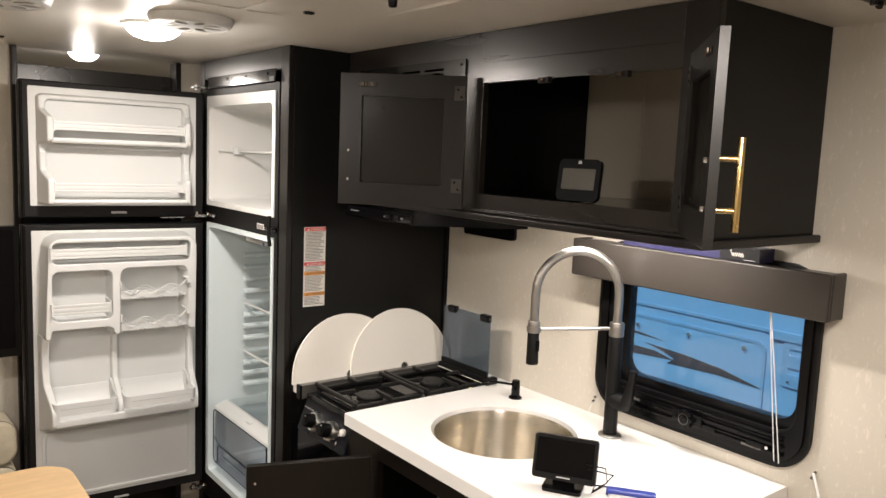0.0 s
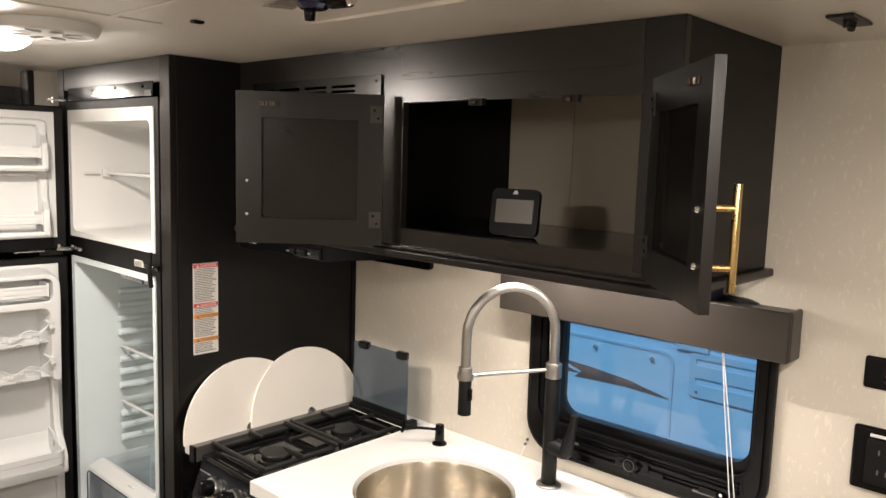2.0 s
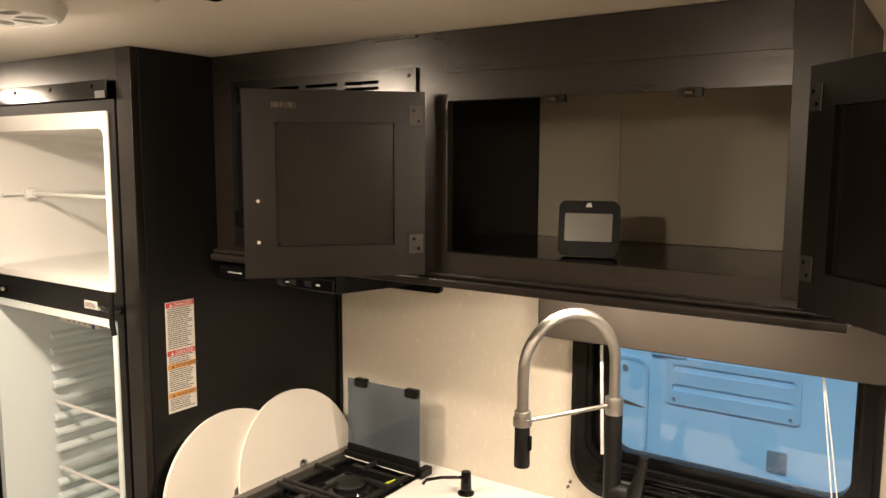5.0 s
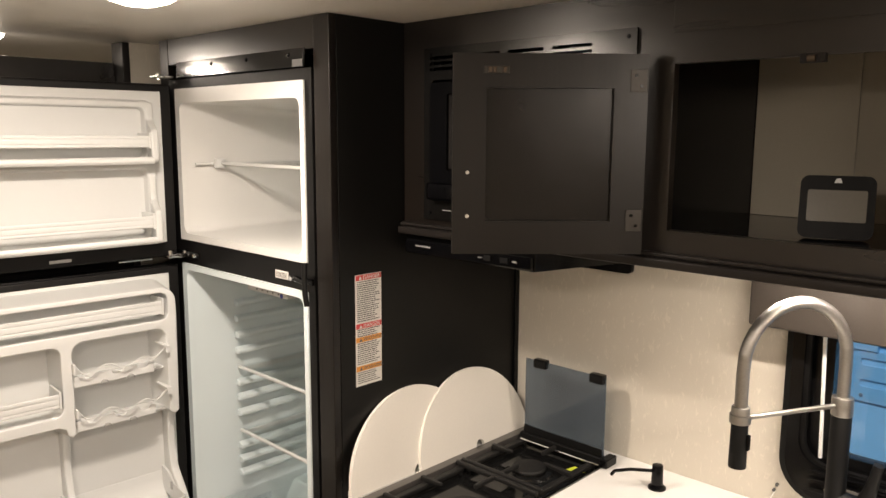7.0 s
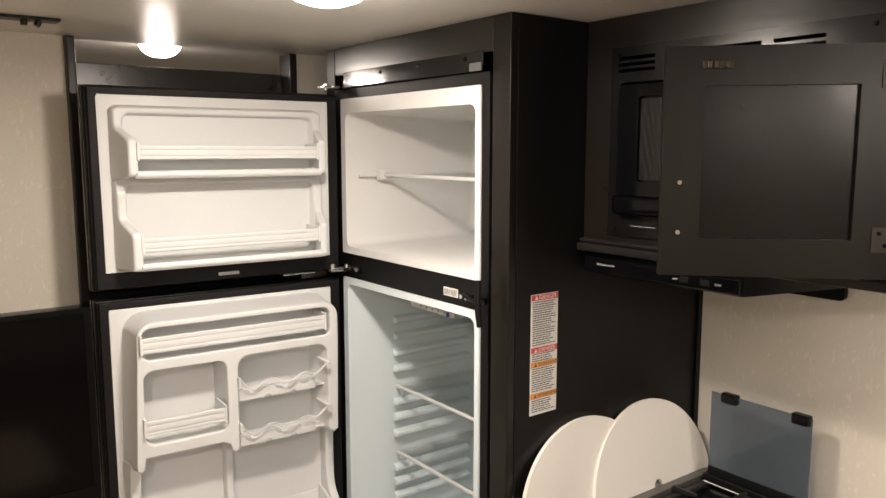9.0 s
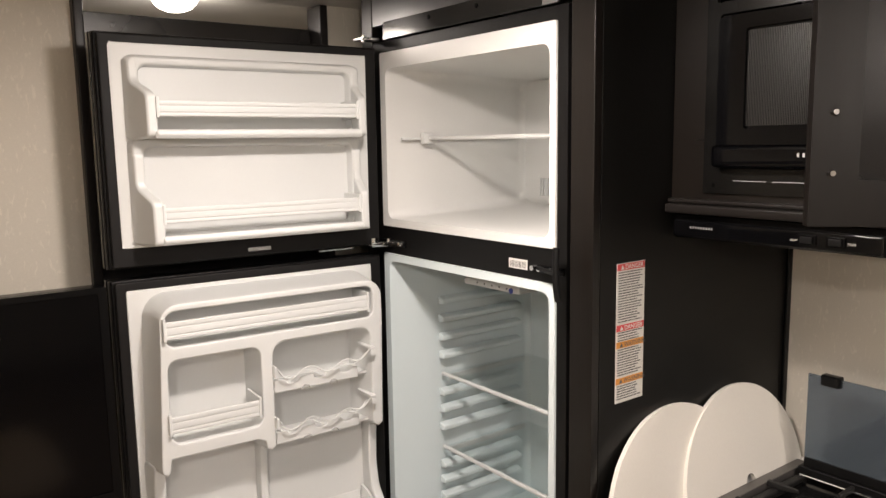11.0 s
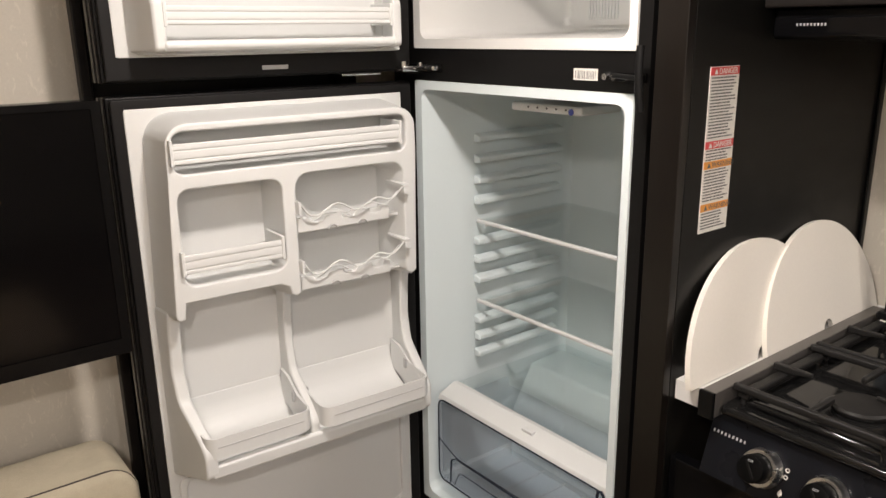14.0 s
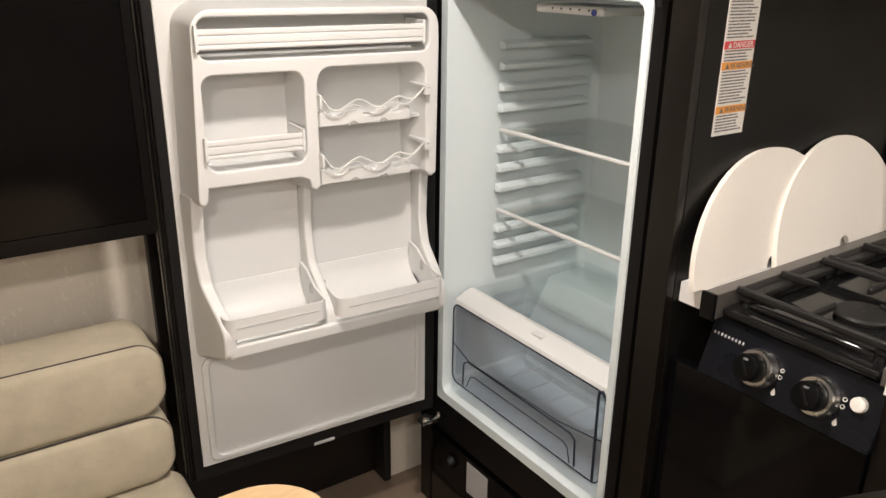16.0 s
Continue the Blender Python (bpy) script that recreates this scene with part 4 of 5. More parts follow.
for i in range(4):
    bm.faces.new((vs[0][i], vs[0][(i + 1) % 4], vs[1][(i + 1) % 4], vs[1][i]))
bm.faces.new(vs[0])
bm.faces.new(vs[1][::-1])
bevel(bm, bm.verts[:], 0.002)
part("front_panel", bm, M_CPANEL, ck, "dark sloping control panel")
nrm = Vector((-0.096, 0, 0.034)).normalized()
up = Vector((0.034, 0, 0.096)).normalized()


def on_panel(y, h, off):
    return Vector((-0.640, y, 0.772)) + up * h + nrm * off


PQ = Matrix((( nrm.x, 0, up.x, 0), (0, 1, 0, 0), (nrm.z, 0, up.z, 0), (0, 0, 0, 1)))
for y in (-0.169, -0.267):
    c = on_panel(y, 0.049, 0)
    kn = part("knob", cyl(c + nrm * 0.010, c + nrm * 0.048, 0.0225, 0.0210, n=36, b=0.003), M_DULL, ck, "round black knob with a chrome ring")
    part("ring", lathe([(0.0220, 0.0), (0.0300, 0.001), (0.0308, 0.005), (0.0290, 0.019), (0.0275, 0.0215), (0.0230, 0.0215)], (0, 0, 0), 32, m=Matrix.Translation(c) @ nrm.to_track_quat("Z", "Y").to_matrix().to_4x4()), M_SATIN, kn)
    part("grip", box(-0.002, 0.002, -0.014, 0.014, 0.0475, 0.0490, 0.0005, m=Matrix.Translation(c) @ nrm.to_track_quat("Z", "Y").to_matrix().to_4x4() @ pose(0, 0, 0, 0, 0, 35)), M_MATT, kn)
    KT = Matrix.Translation(c + nrm * 0.0482) @ Matrix(((0, up.x, nrm.x, 0), (-1, 0, 0, 0), (0, up.z, nrm.z, 0), (0, 0, 0, 1)))
    text("knob_lettering", "OFF", 0.0050, KT @ Matrix.Translation((-0.0055, 0.0105, 0)), M_GREY, kn)
    for k, dz in enumerate((0.066, 0.055)):
        q = on_panel(y - 0.034, dz - 0.006, 0.0003)
        part("mark", lathe([(0.0022, 0), (0.0034, 0.0003), (0.0034, 0)], (0, 0, 0), 12, m=Matrix.Translation(q) @ nrm.to_track_quat("Z", "Y").to_matrix().to_4x4()), M_PAPER, ck)
    q = on_panel(y - 0.032, 0.018, 0.0004)
    part("flame_mark", plate([(0, 0), (0.004, 0.003), (0.003, 0.007), (0, 0.012), (-0.003, 0.006), (-0.003, 0.002)], 0, 0.0004, (), Matrix.Translation(q) @ Matrix(((0, up.x, nrm.x, 0), (-1, 0, 0, 0), (0, up.z, nrm.z, 0), (0, 0, 0, 1)))), M_PAPER, ck)
c = on_panel(-0.322, 0.062, 0)
part("igniter_button", cyl(c, c + nrm * 0.010, 0.0115, 0.0105, n=24, b=0.001), M_PAPER, ck, "white ignition button")
q = on_panel(Y1 - 0.005, 0.070, 0.0010)
tm = Matrix.Translation(q) @ Matrix(((0, up.x, nrm.x, 0), (-1, 0, 0, 0), (0, up.z, nrm.z, 0), (0, 0, 0, 1)))
letter_bars("maker_mark", 9, 0.0085, tm, M_GREY, ck)
for bx, by in ((-0.475, -0.235), (-0.215, -0.215)):
    bu = part("burner", lathe([(0.062, 0.0), (0.058, 0.005), (0.036, 0.007), (0.034, 0.011)], (bx, by, 0.886), 32), M_COOK, ck, "round black burner")
    part("burner_cap", lathe([(0.0430, 0.0), (0.0435, 0.004), (0.040, 0.0075), (0.001, 0.0085)], (bx, by, 0.896), 36), M_IRON, bu)
    part("burner_crown", lathe([(0.036, 0.0), (0.039, 0.006), (0.035, 0.006)], (bx, by, 0.890), 32), M_SATIN, bu)
# cast iron grates
for gx0, gx1 in ((-0.590, -0.335), (-0.325, -0.075)):
    gr = part("grate", box(gx0 + 0.004, gx1 - 0.004, Y1 - 0.040, Y1 - 0.022, 0.895, 0.906, 0.003), M_IRON, ck, "black cast iron grate")
    part("grate_bar", box(gx0 + 0.004, gx1 - 0.004, Y0 + 0.022, Y0 + 0.038, 0.895, 0.906, 0.003), M_IRON, gr)
    cx = (gx0 + gx1) / 2
    for x in (gx0 + 0.0055, gx1 - 0.0055):
        part("grate_bar", box(x - 0.0055, x + 0.0055, Y0 + 0.013, Y1 - 0.014, 0.9062, 0.919, 0.0035), M_IRON, gr)
    for ya, yb, yt in ((Y0 + 0.013, Y0 + 0.040, -0.250), (Y1 - 0.014, Y1 - 0.040, -0.150)):
        bm = bmesh.new()
        rings = [[bm.verts.new((cx + dx, y, z)) for dx, z in ((-w, z0), (w, z0), (w, 0.919), (-w, 0.919))] for y, w, z0 in ((ya, 0.0055, 0.9062), (yb, 0.0055, 0.9062), (yt, 0.0035, 0.912))]
        for r0, r1 in zip(rings, rings[1:]):
            for k in range(4):
                bm.faces.new((r0[k], r0[(k + 1) % 4], r1[(k + 1) % 4], r1[k]))
        bm.faces.new(rings[0])
        bm.faces.new(rings[-1][::-1])
        bevel(bm, bm.verts[:], 0.002)
        part("grate_finger", bm, M_IRON, gr)
    for xa, xb in ((gx0 + 0.0112, cx - 0.050), (cx + 0.050, gx1 - 0.0112)):
        part("grate_finger", box(xa, xb, -0.212, -0.203, 0.9062, 0.918, 0.003), M_IRON, gr)
    for x in (gx0 + 0.010, gx1 - 0.010):
        for y in (Y0 + 0.030, Y1 - 0.031):
            part("grate_foot", cyl((x, y, 0.885), (x, y, 0.8945), 0.005, n=10), M_IRON, gr)
part("warning_tag", plate([(-0.155, -0.270), (-0.105, -0.280), (-0.120, -0.318)], 0.8862, 0.8870), M_YELLOW, ck, "yellow triangular warning sticker")
gl = part("glass_lid", box(-0.084, -0.079, -0.346, -0.098, 0.925, 1.130, 0.001), M_SMOKE, ck, "raised smoked glass lid")
part("lid_base", box(-0.094, -0.070, -0.355, -0.090, 0.900, 0.924, 0.003), M_MATT, gl)
part("lid_band", box(-0.0895, -0.0845, -0.344, -0.100, 0.9245, 0.945, 0.001), M_MATT, gl)
part("lid_rod", cyl((-0.100, -0.345, 0.908), (-0.100, -0.100, 0.908), 0.003, n=8), M_CHROME, gl)
for y in (-0.148, -0.322):
    part("lid_clip", box(-0.092, -0.072, y - 0.020, y + 0.020, 1.112, 1.136, 0.003), M_BLACK, gl)
part("lid_foot", box(-0.108, -0.060, -0.372, -0.350, 0.907, 0.930, 0.003), M_BLACK, gl)

# sink cover halves leaning on the side panel
def half_board(name, cx, y, z, r, notch, lean, label):
    t = thing(name, (cx, y, z), label, "cutting board", "sink cover halves")
    pts = [(r * math.cos(math.pi * i / 48), r * math.sin(math.pi * i / 48)) for i in range(49)]
    pts += [(notch + 0.017 * math.cos(a), 0.020 * math.sin(a)) for a in [math.pi * (1 - i / 8) for i in range(9)]][::1]
    bm = plate(pts, -0.005, 0.005)
    ed = [e for e in bm.edges if len(e.link_faces) == 2 and e.calc_face_angle(0) > 1.2]
    bmesh.ops.bevel(bm, geom=ed, offset=0.0012, segments=2, affect="EDGES", profile=0.5)
    part("board", bm, M_BOARD, t, m=Matrix.Translation((cx, y, z)) @ pose(0, 0, 0, lean, 0, 0))
    return t


half_board("sink_cover", -0.436, -0.0415, CT + 0.001, 0.210, 0.004, 79.5, "off-white half-round sink cover leaning on the dark side panel")
half_board("sink_cover", -0.225, -0.0520, CT + 0.001, 0.2105, 0.008, 77.5, "off-white half-round sink cover in front of another")

# ---------- overhead cabinet ----------
oc = thing("overhead_cabinet", (-0.22, -0.67, 1.50), "dark wooden overhead cabinet with both doors open", "cabinet")
ZB, OZ0, OZ1 = 1.512, 1.560, 1.846
OY0, OY1 = -1.283, -0.672
MWH = [(-0.590, 1.540), (-0.080, 1.540), (-0.080, 1.905), (-0.590, 1.905)]
part("face_frame", plate([(YE, ZB), (-0.0015, ZB), (-0.0015, CEIL - 0.001), (YE, CEIL - 0.001)], XC, XC + 0.018, [MWH, [(OY0, OZ0), (OY1, OZ0), (OY1, OZ1), (OY0, OZ1)]], MAPX), M_DARKH, oc)
part("end_panel", box(XC + 0.0185, -0.0015, YE, YE + 0.015, ZB, CEIL - 0.001, 0.001), M_SIDE, oc)
part("fascia", box(XC - 0.0025, XC - 0.0005, -1.270, -0.668, 1.897, CEIL - 0.002, 0.001), M_DARKH, oc)
part("stile_strip", box(XC - 0.003, XC - 0.0005, YE + 0.001, -1.272, ZB + 0.02, CEIL - 0.002, 0.001), M_DARK, oc)
part("divider", box(XC + 0.0185, -0.0015, -0.642, -0.627, ZB + 0.013, CEIL - 0.001), M_CABIN, oc)
for y0, y1 in ((-1.329, -0.846), (-0.845, -0.643)):
    part("back_panel", box(-0.006, -0.0016, y0, y1, 1.5555, CEIL - 0.001, 0.0008), M_CBACK, oc, "plain grey-beige backing panel")
part("bottom", box(XC + 0.0185, -0.0015, YE + 0.0155, -0.002, ZB, ZB + 0.012), M_SIDE, oc)
part("shelf_floor", box(XC + 0.0185, -0.0015, YE + 0.0155, -0.6425, 1.545, 1.555), M_GLOSS, oc, "dark shiny shelf floor")
part("moulding", box(XC - 0.024, XC - 0.0005, YE - 0.020, -0.002, 1.494, 1.5115, 0.004), M_BROWN, oc, "dark cabinet moulding")
part("moulding", box(XC - 0.015, XC - 0.0005, YE - 0.010, -0.002, 1.512, 1.521, 0.003), M_BROWN, oc)
part("moulding", box(XC + 0.0005, -0.0015, YE - 0.020, YE - 0.0005, 1.494, 1.5115, 0.004), M_BROWN, oc)
part("underside", box(XC + 0.001, -0.0015, YE, -0.002, 1.499, 1.5115), M_SIDE, oc)
part("strip_lamp", box(-0.212, -0.188, -1.24, -0.72, 1.4935, 1.4985, 0.001), M_STRIP, oc, "white strip lamp")


# dark strip stands in for the shaded gap between cabinet top and ceiling
part("gap_shade", box(XC - 0.005, XC - 0.003, -0.60, -0.46, CEIL - 0.006, CEIL - 0.0012), M_INK, oc)


def catch(at, rz=0):
    c = part("catch", box(-0.014, 0.0, -0.018, 0.018, -0.008, 0.006, 0.001, m=Matrix.Translation(at)), M_BROWN, oc, "metal door catch")
    part("catch_roller", cyl(Vector(at) + Vector((-0.016, -0.006, -0.002)), Vector(at) + Vector((-0.016, 0.006, -0.002)), 0.005, n=12), M_STRIKE, c)


catch((XC - 0.001, -0.900, OZ1 - 0.004))
catch((XC - 0.001, -1.130, OZ1 - 0.004))
part("bumper", cyl((XC + 0.010, OY0 + 0.012, OZ0 + 0.018), (XC + 0.010, OY0 + 0.003, OZ0 + 0.018), 0.006, n=12), M_CHROME, oc)


def shaker(name, at, rz, sgn, handle):
    """Framed cabinet door; u from its hinge, v+ is its outer face."""
    M = pose(*at, 0, 0, rz) @ Matrix.Diagonal((1, -1, 1, 1))
    W, Z0, Z1, T = (0.335 if sgn > 0 else 0.311), (1.517 if sgn > 0 else 1.524), (1.862 if sgn > 0 else 1.869), (0.019 if sgn > 0 else 0.016)
    a, b = (0.0, W) if sgn > 0 else (-W, 0.0)
    ru = Matrix(((1, 0, 0, 0), (0, 0, 1, 0), (0, 1, 0, 0), (0, 0, 0, 1)))
    e = 0.058
    d = part(name, plate([(a, Z0), (b, Z0), (b, Z1), (a, Z1)], 0, T, [[(a + e, Z0 + e), (b - e, Z0 + e), (b - e, Z1 - e), (a + e, Z1 - e)]], M @ ru), M_DARK, oc, "open dark framed cabinet door")
    part("panel", plate([(a + e - 0.001, Z0 + e - 0.001), (b - e + 0.001, Z0 + e - 0.001), (b - e + 0.001, Z1 - e + 0.001), (a + e - 0.001, Z1 - e + 0.001)], 0.0085, 0.0145, (), M @ ru), M_LEAF, d)
    for z in (Z0 + 0.060, Z1 - 0.045):
        s = sgn * 0.017
        hp = part("hinge_plate", box(s - 0.014, s + 0.014, -0.0025, -0.0003, z - 0.019, z + 0.019, 0.001, m=M), M_HINGE, d)
        for q in (-0.009, 0.009):
            part("screw", cyl(M @ Vector((s + q * 0.5, -0.0025, z + q)), M @ Vector((s + q * 0.5, -0.0040, z + q)), 0.003, n=8), M_BLACK, hp)
    for z in (Z0 + 0.067, Z0 + 0.143) if handle != 2 else (Z0 + 0.063, Z0 + 0.141):
        part("screw", cyl(M @ Vector((sgn * (W - 0.026), -0.0003, z)), M @ Vector((sgn * (W - 0.026), -0.005, z)), 0.0052, 0.0035, 14), M_CHROME, d)
    part("strike", box(sgn * (W - 0.075) - 0.022, sgn * (W - 0.075) + 0.022, -0.004, -0.0003, Z1 - 0.034, Z1 - 0.022, 0.001, m=M), M_HINGE, d)
    for q in (-0.013, 0.004, 0.012):
        part("strike_tip", box(sgn * (W - 0.075) + q - 0.003, sgn * (W - 0.075) + q + 0.003, -0.009, -0.0043, Z1 - 0.033, Z1 - 0.023, 0.001, m=M), M_STRIKE, d)
    u = sgn * (W - (0.030 if sgn > 0 else 0.020))
    z0, z1 = (1.552, 1.702)
    hd = part("handle", cyl(M @ Vector((u, T + 0.034, z0)), M @ Vector((u, T + 0.034, z1)), 0.006, n=18, b=0.001), M_BRASS, d, "brushed brass bar handle")
    for z in (z0 + 0.034, z1 - 0.034):
        part("handle_post", cyl(M @ Vector((u, T, z)), M @ Vector((u, T + 0.030, z)), 0.0048, n=14), M_BRASS, hd)
    return d


# closed: the left leaf runs to -y from its hinge, the right leaf to +y
shaker("door", (-0.470, -0.641, 0), -90 - 135.2, 1, 1).name = "door"
shaker("door", (XC - 0.015, -1.298, 0), 90 - 180 + 132.2, -1, 2)

# ---------- microwave behind its trim frame ----------
mw = thing("microwave", (-0.30, -0.335, 1.545), "black built-in microwave oven in a louvred trim frame", "microwave")
part("trim_frame", plate([(-0.602, 1.533), (-0.072, 1.533), (-0.072, 1.912), (-0.602, 1.912)], XC - 0.006, XC - 0.001, [rrect(-0.552, -0.098, 1.577, 1.842, 0.004, 2), *[rrect(y - 0.045, y + 0.045, z, z + 0.007, 0.003, 3) for y in (-0.135, -0.245, -0.355, -0.465, -0.53)[:4] for z in (1.862, 1.874, 1.886)]], MAPX), M_TRIM, mw, "black louvred trim frame")
part("backing", box(XC + 0.02, XC + 0.025, -0.598, -0.078, 1.85, 1.90), M_GLOSS, mw)
part("case", box(XC + 0.002, -0.08, -0.545, -0.100, 1.580, 1.838, 0.003), M_BLACK, mw)
d = part("door", plate(rrect(-0.430, -0.104, 1.612, 1.836, 0.012), XC - 0.020, XC + 0.001, [rrect(-0.405, -0.155, 1.645, 1.812, 0.006)], MAPX), M_GLOSS, mw, "glossy black microwave door")
part("window", box(XC - 0.012, XC - 0.009, -0.406, -0.154, 1.644, 1.813), M_GLOSS, d)
bm = bmesh.new()
for i in range(86):
    y = -0.402 + i * 0.0029
    box(XC - 0.0135, XC - 0.0122, y, y + 0.0011, 1.650, 1.808, bm=bm)
part("window_mesh", bm, M_MESH, d, "fine grey screen lines")
part("handle_band", box(XC - 0.030, XC - 0.0205, -0.425, -0.102, 1.580, 1.618, 0.008), M_GLOSS, d)
letter_bars("maker_mark", 7, 0.0122, face_x(XC - 0.0305, -0.258, 1.597), M_GREY, mw)
part("control_face", box(XC - 0.016, XC + 0.0015, -0.545, -0.434, 1.582, 1.836, 0.003), M_BLACK, mw)
for r_ in range(5):
    for c_ in range(3):
        part("key", box(XC - 0.0175, XC - 0.0162, -0.530 + c_ * 0.03, -0.508 + c_ * 0.03, 1.61 + r_ * 0.03, 1.627 + r_ * 0.03, 0.0005, seg=1), M_GREY, mw)
part("display", box(XC - 0.0175, XC - 0.0162, -0.53, -0.448, 1.785, 1.815), M_GLOSS, mw)
for y in (-0.163, -0.236, -0.309, -0.382):
    part("slot_line", box(XC - 0.0070, XC - 0.0062, y - 0.031, y + 0.031, 1.5556, 1.5566), M_GREY, mw)
for y, z in ((-0.092, 1.548), (-0.585, 1.548), (-0.092, 1.898), (-0.585, 1.898), (-0.100, 1.588)):
    part("screw", cyl((XC - 0.006, y, z), (XC - 0.0085, y, z), 0.004, 0.003, 10), M_BLACK, mw)

# ---------- range hood ----------
hd = thing("range_hood", (-0.26, -0.23, 1.44), "slim black range hood with two rocker switches", "range hood")
bm = bmesh.new()
poly = [(-0.444, -0.012), (-0.444, -0.389), (-0.42, -0.392), (-0.04, -0.420), (-0.004, -0.420), (-0.004, -0.012)]
lo = [bm.verts.new((x, y, 1.447 if x < -0.4 else 1.430)) for x, y in poly]
hi = [bm.verts.new((x, y, 1.4925)) for x, y in poly]
for i in range(6):
    bm.faces.new((lo[i], lo[(i + 1) % 6], hi[(i + 1) % 6], hi[i]))
bm.faces.new(lo[::-1])
bm.faces.new(hi)
bevel(bm, bm.verts[:], 0.003)
part("body", bm, M_BLACK, hd)
part("front_strip", box(-0.4515, -0.4445, -0.387, -0.014, 1.450, 1.480, 0.003), M_GLOSS, hd)
for y in (-0.272, -0.318):
    sw = part("switch", box(-0.4545, -0.4518, y - 0.015, y + 0.015, 1.457, 1.474, 0.001), M_BLACK, hd)
    part("rocker", box(-0.4575, -0.4547, y - 0.010, y + 0.010, 1.460, 1.471, 0.001, m=None), M_MATT, sw)
letter_bars("maker_mark", 9, 0.0070, face_x(-0.4518, -0.052, 1.466), M_GREY, hd)
text("switch_lettering", "LIGHT", 0.0045, face_x(-0.4518, -0.243, 1.462), M_PAPER, hd)
text("switch_lettering", "FAN", 0.0065, face_x(-0.4518, -0.336, 1.462), M_PAPER, hd)
ul = thing("wall_box", (-0.008, -0.23, 1.39), "flat black box on the wall below the range hood", "vent box")
part("case", plate(rrect(-0.364, -0.104, 1.384, 1.455, 0.012, 4), -0.014, -0.0005, (), MAPX), M_BLACK, ul)

th = thing("thermostat", (-0.30, -0.892, 1.556), "black touch thermostat with a grey display standing on the cabinet shelf", "thermostat")
rz = Matrix(((1, 0, 0, 0), (0, 0, -1, 0), (0, 1, 0, 0), (0, 0, 0, 1)))
TM = pose(-0.325, -0.912, 1.557, 0, 0, -74) @ pose(0, 0, 0, -9, 0, 0) @ rz
part("case", plate(rrect(-0.056, 0.056, 0.0, 0.104, 0.014), -0.008, 0.008, (), TM), M_DULL, th)
part("display", plate(rrect(-0.044, 0.044, 0.028, 0.080, 0.003), 0.0082, 0.0092, (), TM), M_LCD, th, "grey display")
part("emblem", plate([(-0.006, 0.092), (0.006, 0.092), (0.003, 0.100), (-0.003, 0.099)], 0.0082, 0.0090, (), TM), M_GREY, th)

# ---------- window ----------
wi = thing("window_1", (-0.01, -1.07, 0.975), "rounded black-framed crank window with a crank knob", "window")
wi["kind"] = "structure"
part("window_frame", plate(rrect(-1.392, -0.745, 0.945, 1.44, 0.09, 8), -0.014, -0.001, [rrect(-1.352, -0.795, 1.035, 1.40, 0.05, 8)], MAPX), M_MATT, wi)
part("window_rim", plate(rrect(-1.378, -0.760, 0.958, 1.43, 0.08, 8), -0.022, -0.0145, [rrect(-1.358, -0.785, 1.030, 1.405, 0.055, 8)], MAPX), M_BLACK, wi)
part("sash", plate(rrect(-1.371, -0.766, 0.976, 1.419, 0.069, 8), 0.010, 0.040, [rrect(-1.340, -0.836, 1.058, 1.395, 0.045, 8)], MAPX), M_BLACK, wi)
pn = part("pane", plate(rrect(-1.345, -0.790, 1.053, 1.399, 0.045, 8), 0.023, 0.027, (), MAPX), M_PANE, wi)
pn.visible_shadow = False
part("window_sill", box(-0.020, 0.009, -1.345, -0.800, 1.000, 1.030, 0.003), M_MATT, wi)
for z, x, h, y0, y1 in ((0.983, -0.032, 0.004, -1.335, -0.815), (0.9925, -0.028, 0.003, -1.30, -0.84), (1.004, -0.031, 0.004, -1.335, -0.815), (1.0155, -0.0265, 0.003, -1.335, -0.815), (1.0245, -0.030, 0.003, -1.335, -0.815)):
    part("track_rail", box(x, -0.0225, y0, y1, z - h, z + h, 0.0015), M_BLACK, wi)
part("operator_arm", box(-0.036, -0.033, -1.225, -1.10, 1.008, 1.0125, 0.001, m=None), M_BLACK, wi)
part("operator_arm", box(-0.036, -0.033, -1.06, -0.93, 0.998, 1.002, 0.001), M_BLACK, wi)
part("track_label", box(-0.0345, -0.0325, -0.925, -0.880, 1.001, 1.007), M_RAIL, wi)
part("track_label", box(-0.0345, -0.0325, -1.285, -1.235, 0.981, 0.986), M_RAIL, wi)
part("operator_base", box(-0.040, -0.0325, -1.125, -1.035, 0.985, 1.016, 0.003), M_BLACK, wi)
kb = part("crank_knob", cyl((-0.0405, -1.080, 1.000), (-0.052, -1.080, 1.000), 0.0215, 0.020, n=28, b=0.002), M_BLACK, wi)
for k in range(8):
    a = 2 * math.pi * k / 8
    part("knob_lobe", cyl((-0.041, -1.080 + 0.0205 * math.cos(a), 1.000 + 0.0205 * math.sin(a)), (-0.0515, -1.080 + 0.0205 * math.cos(a), 1.000 + 0.0205 * math.sin(a)), 0.006, n=10, b=0.001), M_BLACK, kb)
part("knob_ring", lathe([(0.0135, 0.0), (0.0150, 0.001), (0.0150, 0.0)], (0, 0, 0), 28, m=Matrix.Translation((-0.0522, -1.080, 1.0)) @ pose(0, 0, 0, 0, -90, 0)), M_RAIL, kb)
part("knob_cap", cyl((-0.0522, -1.080, 1.000), (-0.055, -1.080, 1.000), 0.009, n=20), M_BLACK, kb)
for y in (-0.89, -1.14, -1.27):
    part("latch_block", box(-0.036, -0.0305, y - 0.022, y + 0.022, 0.984, 0.998, 0.002), M_BLACK, wi)
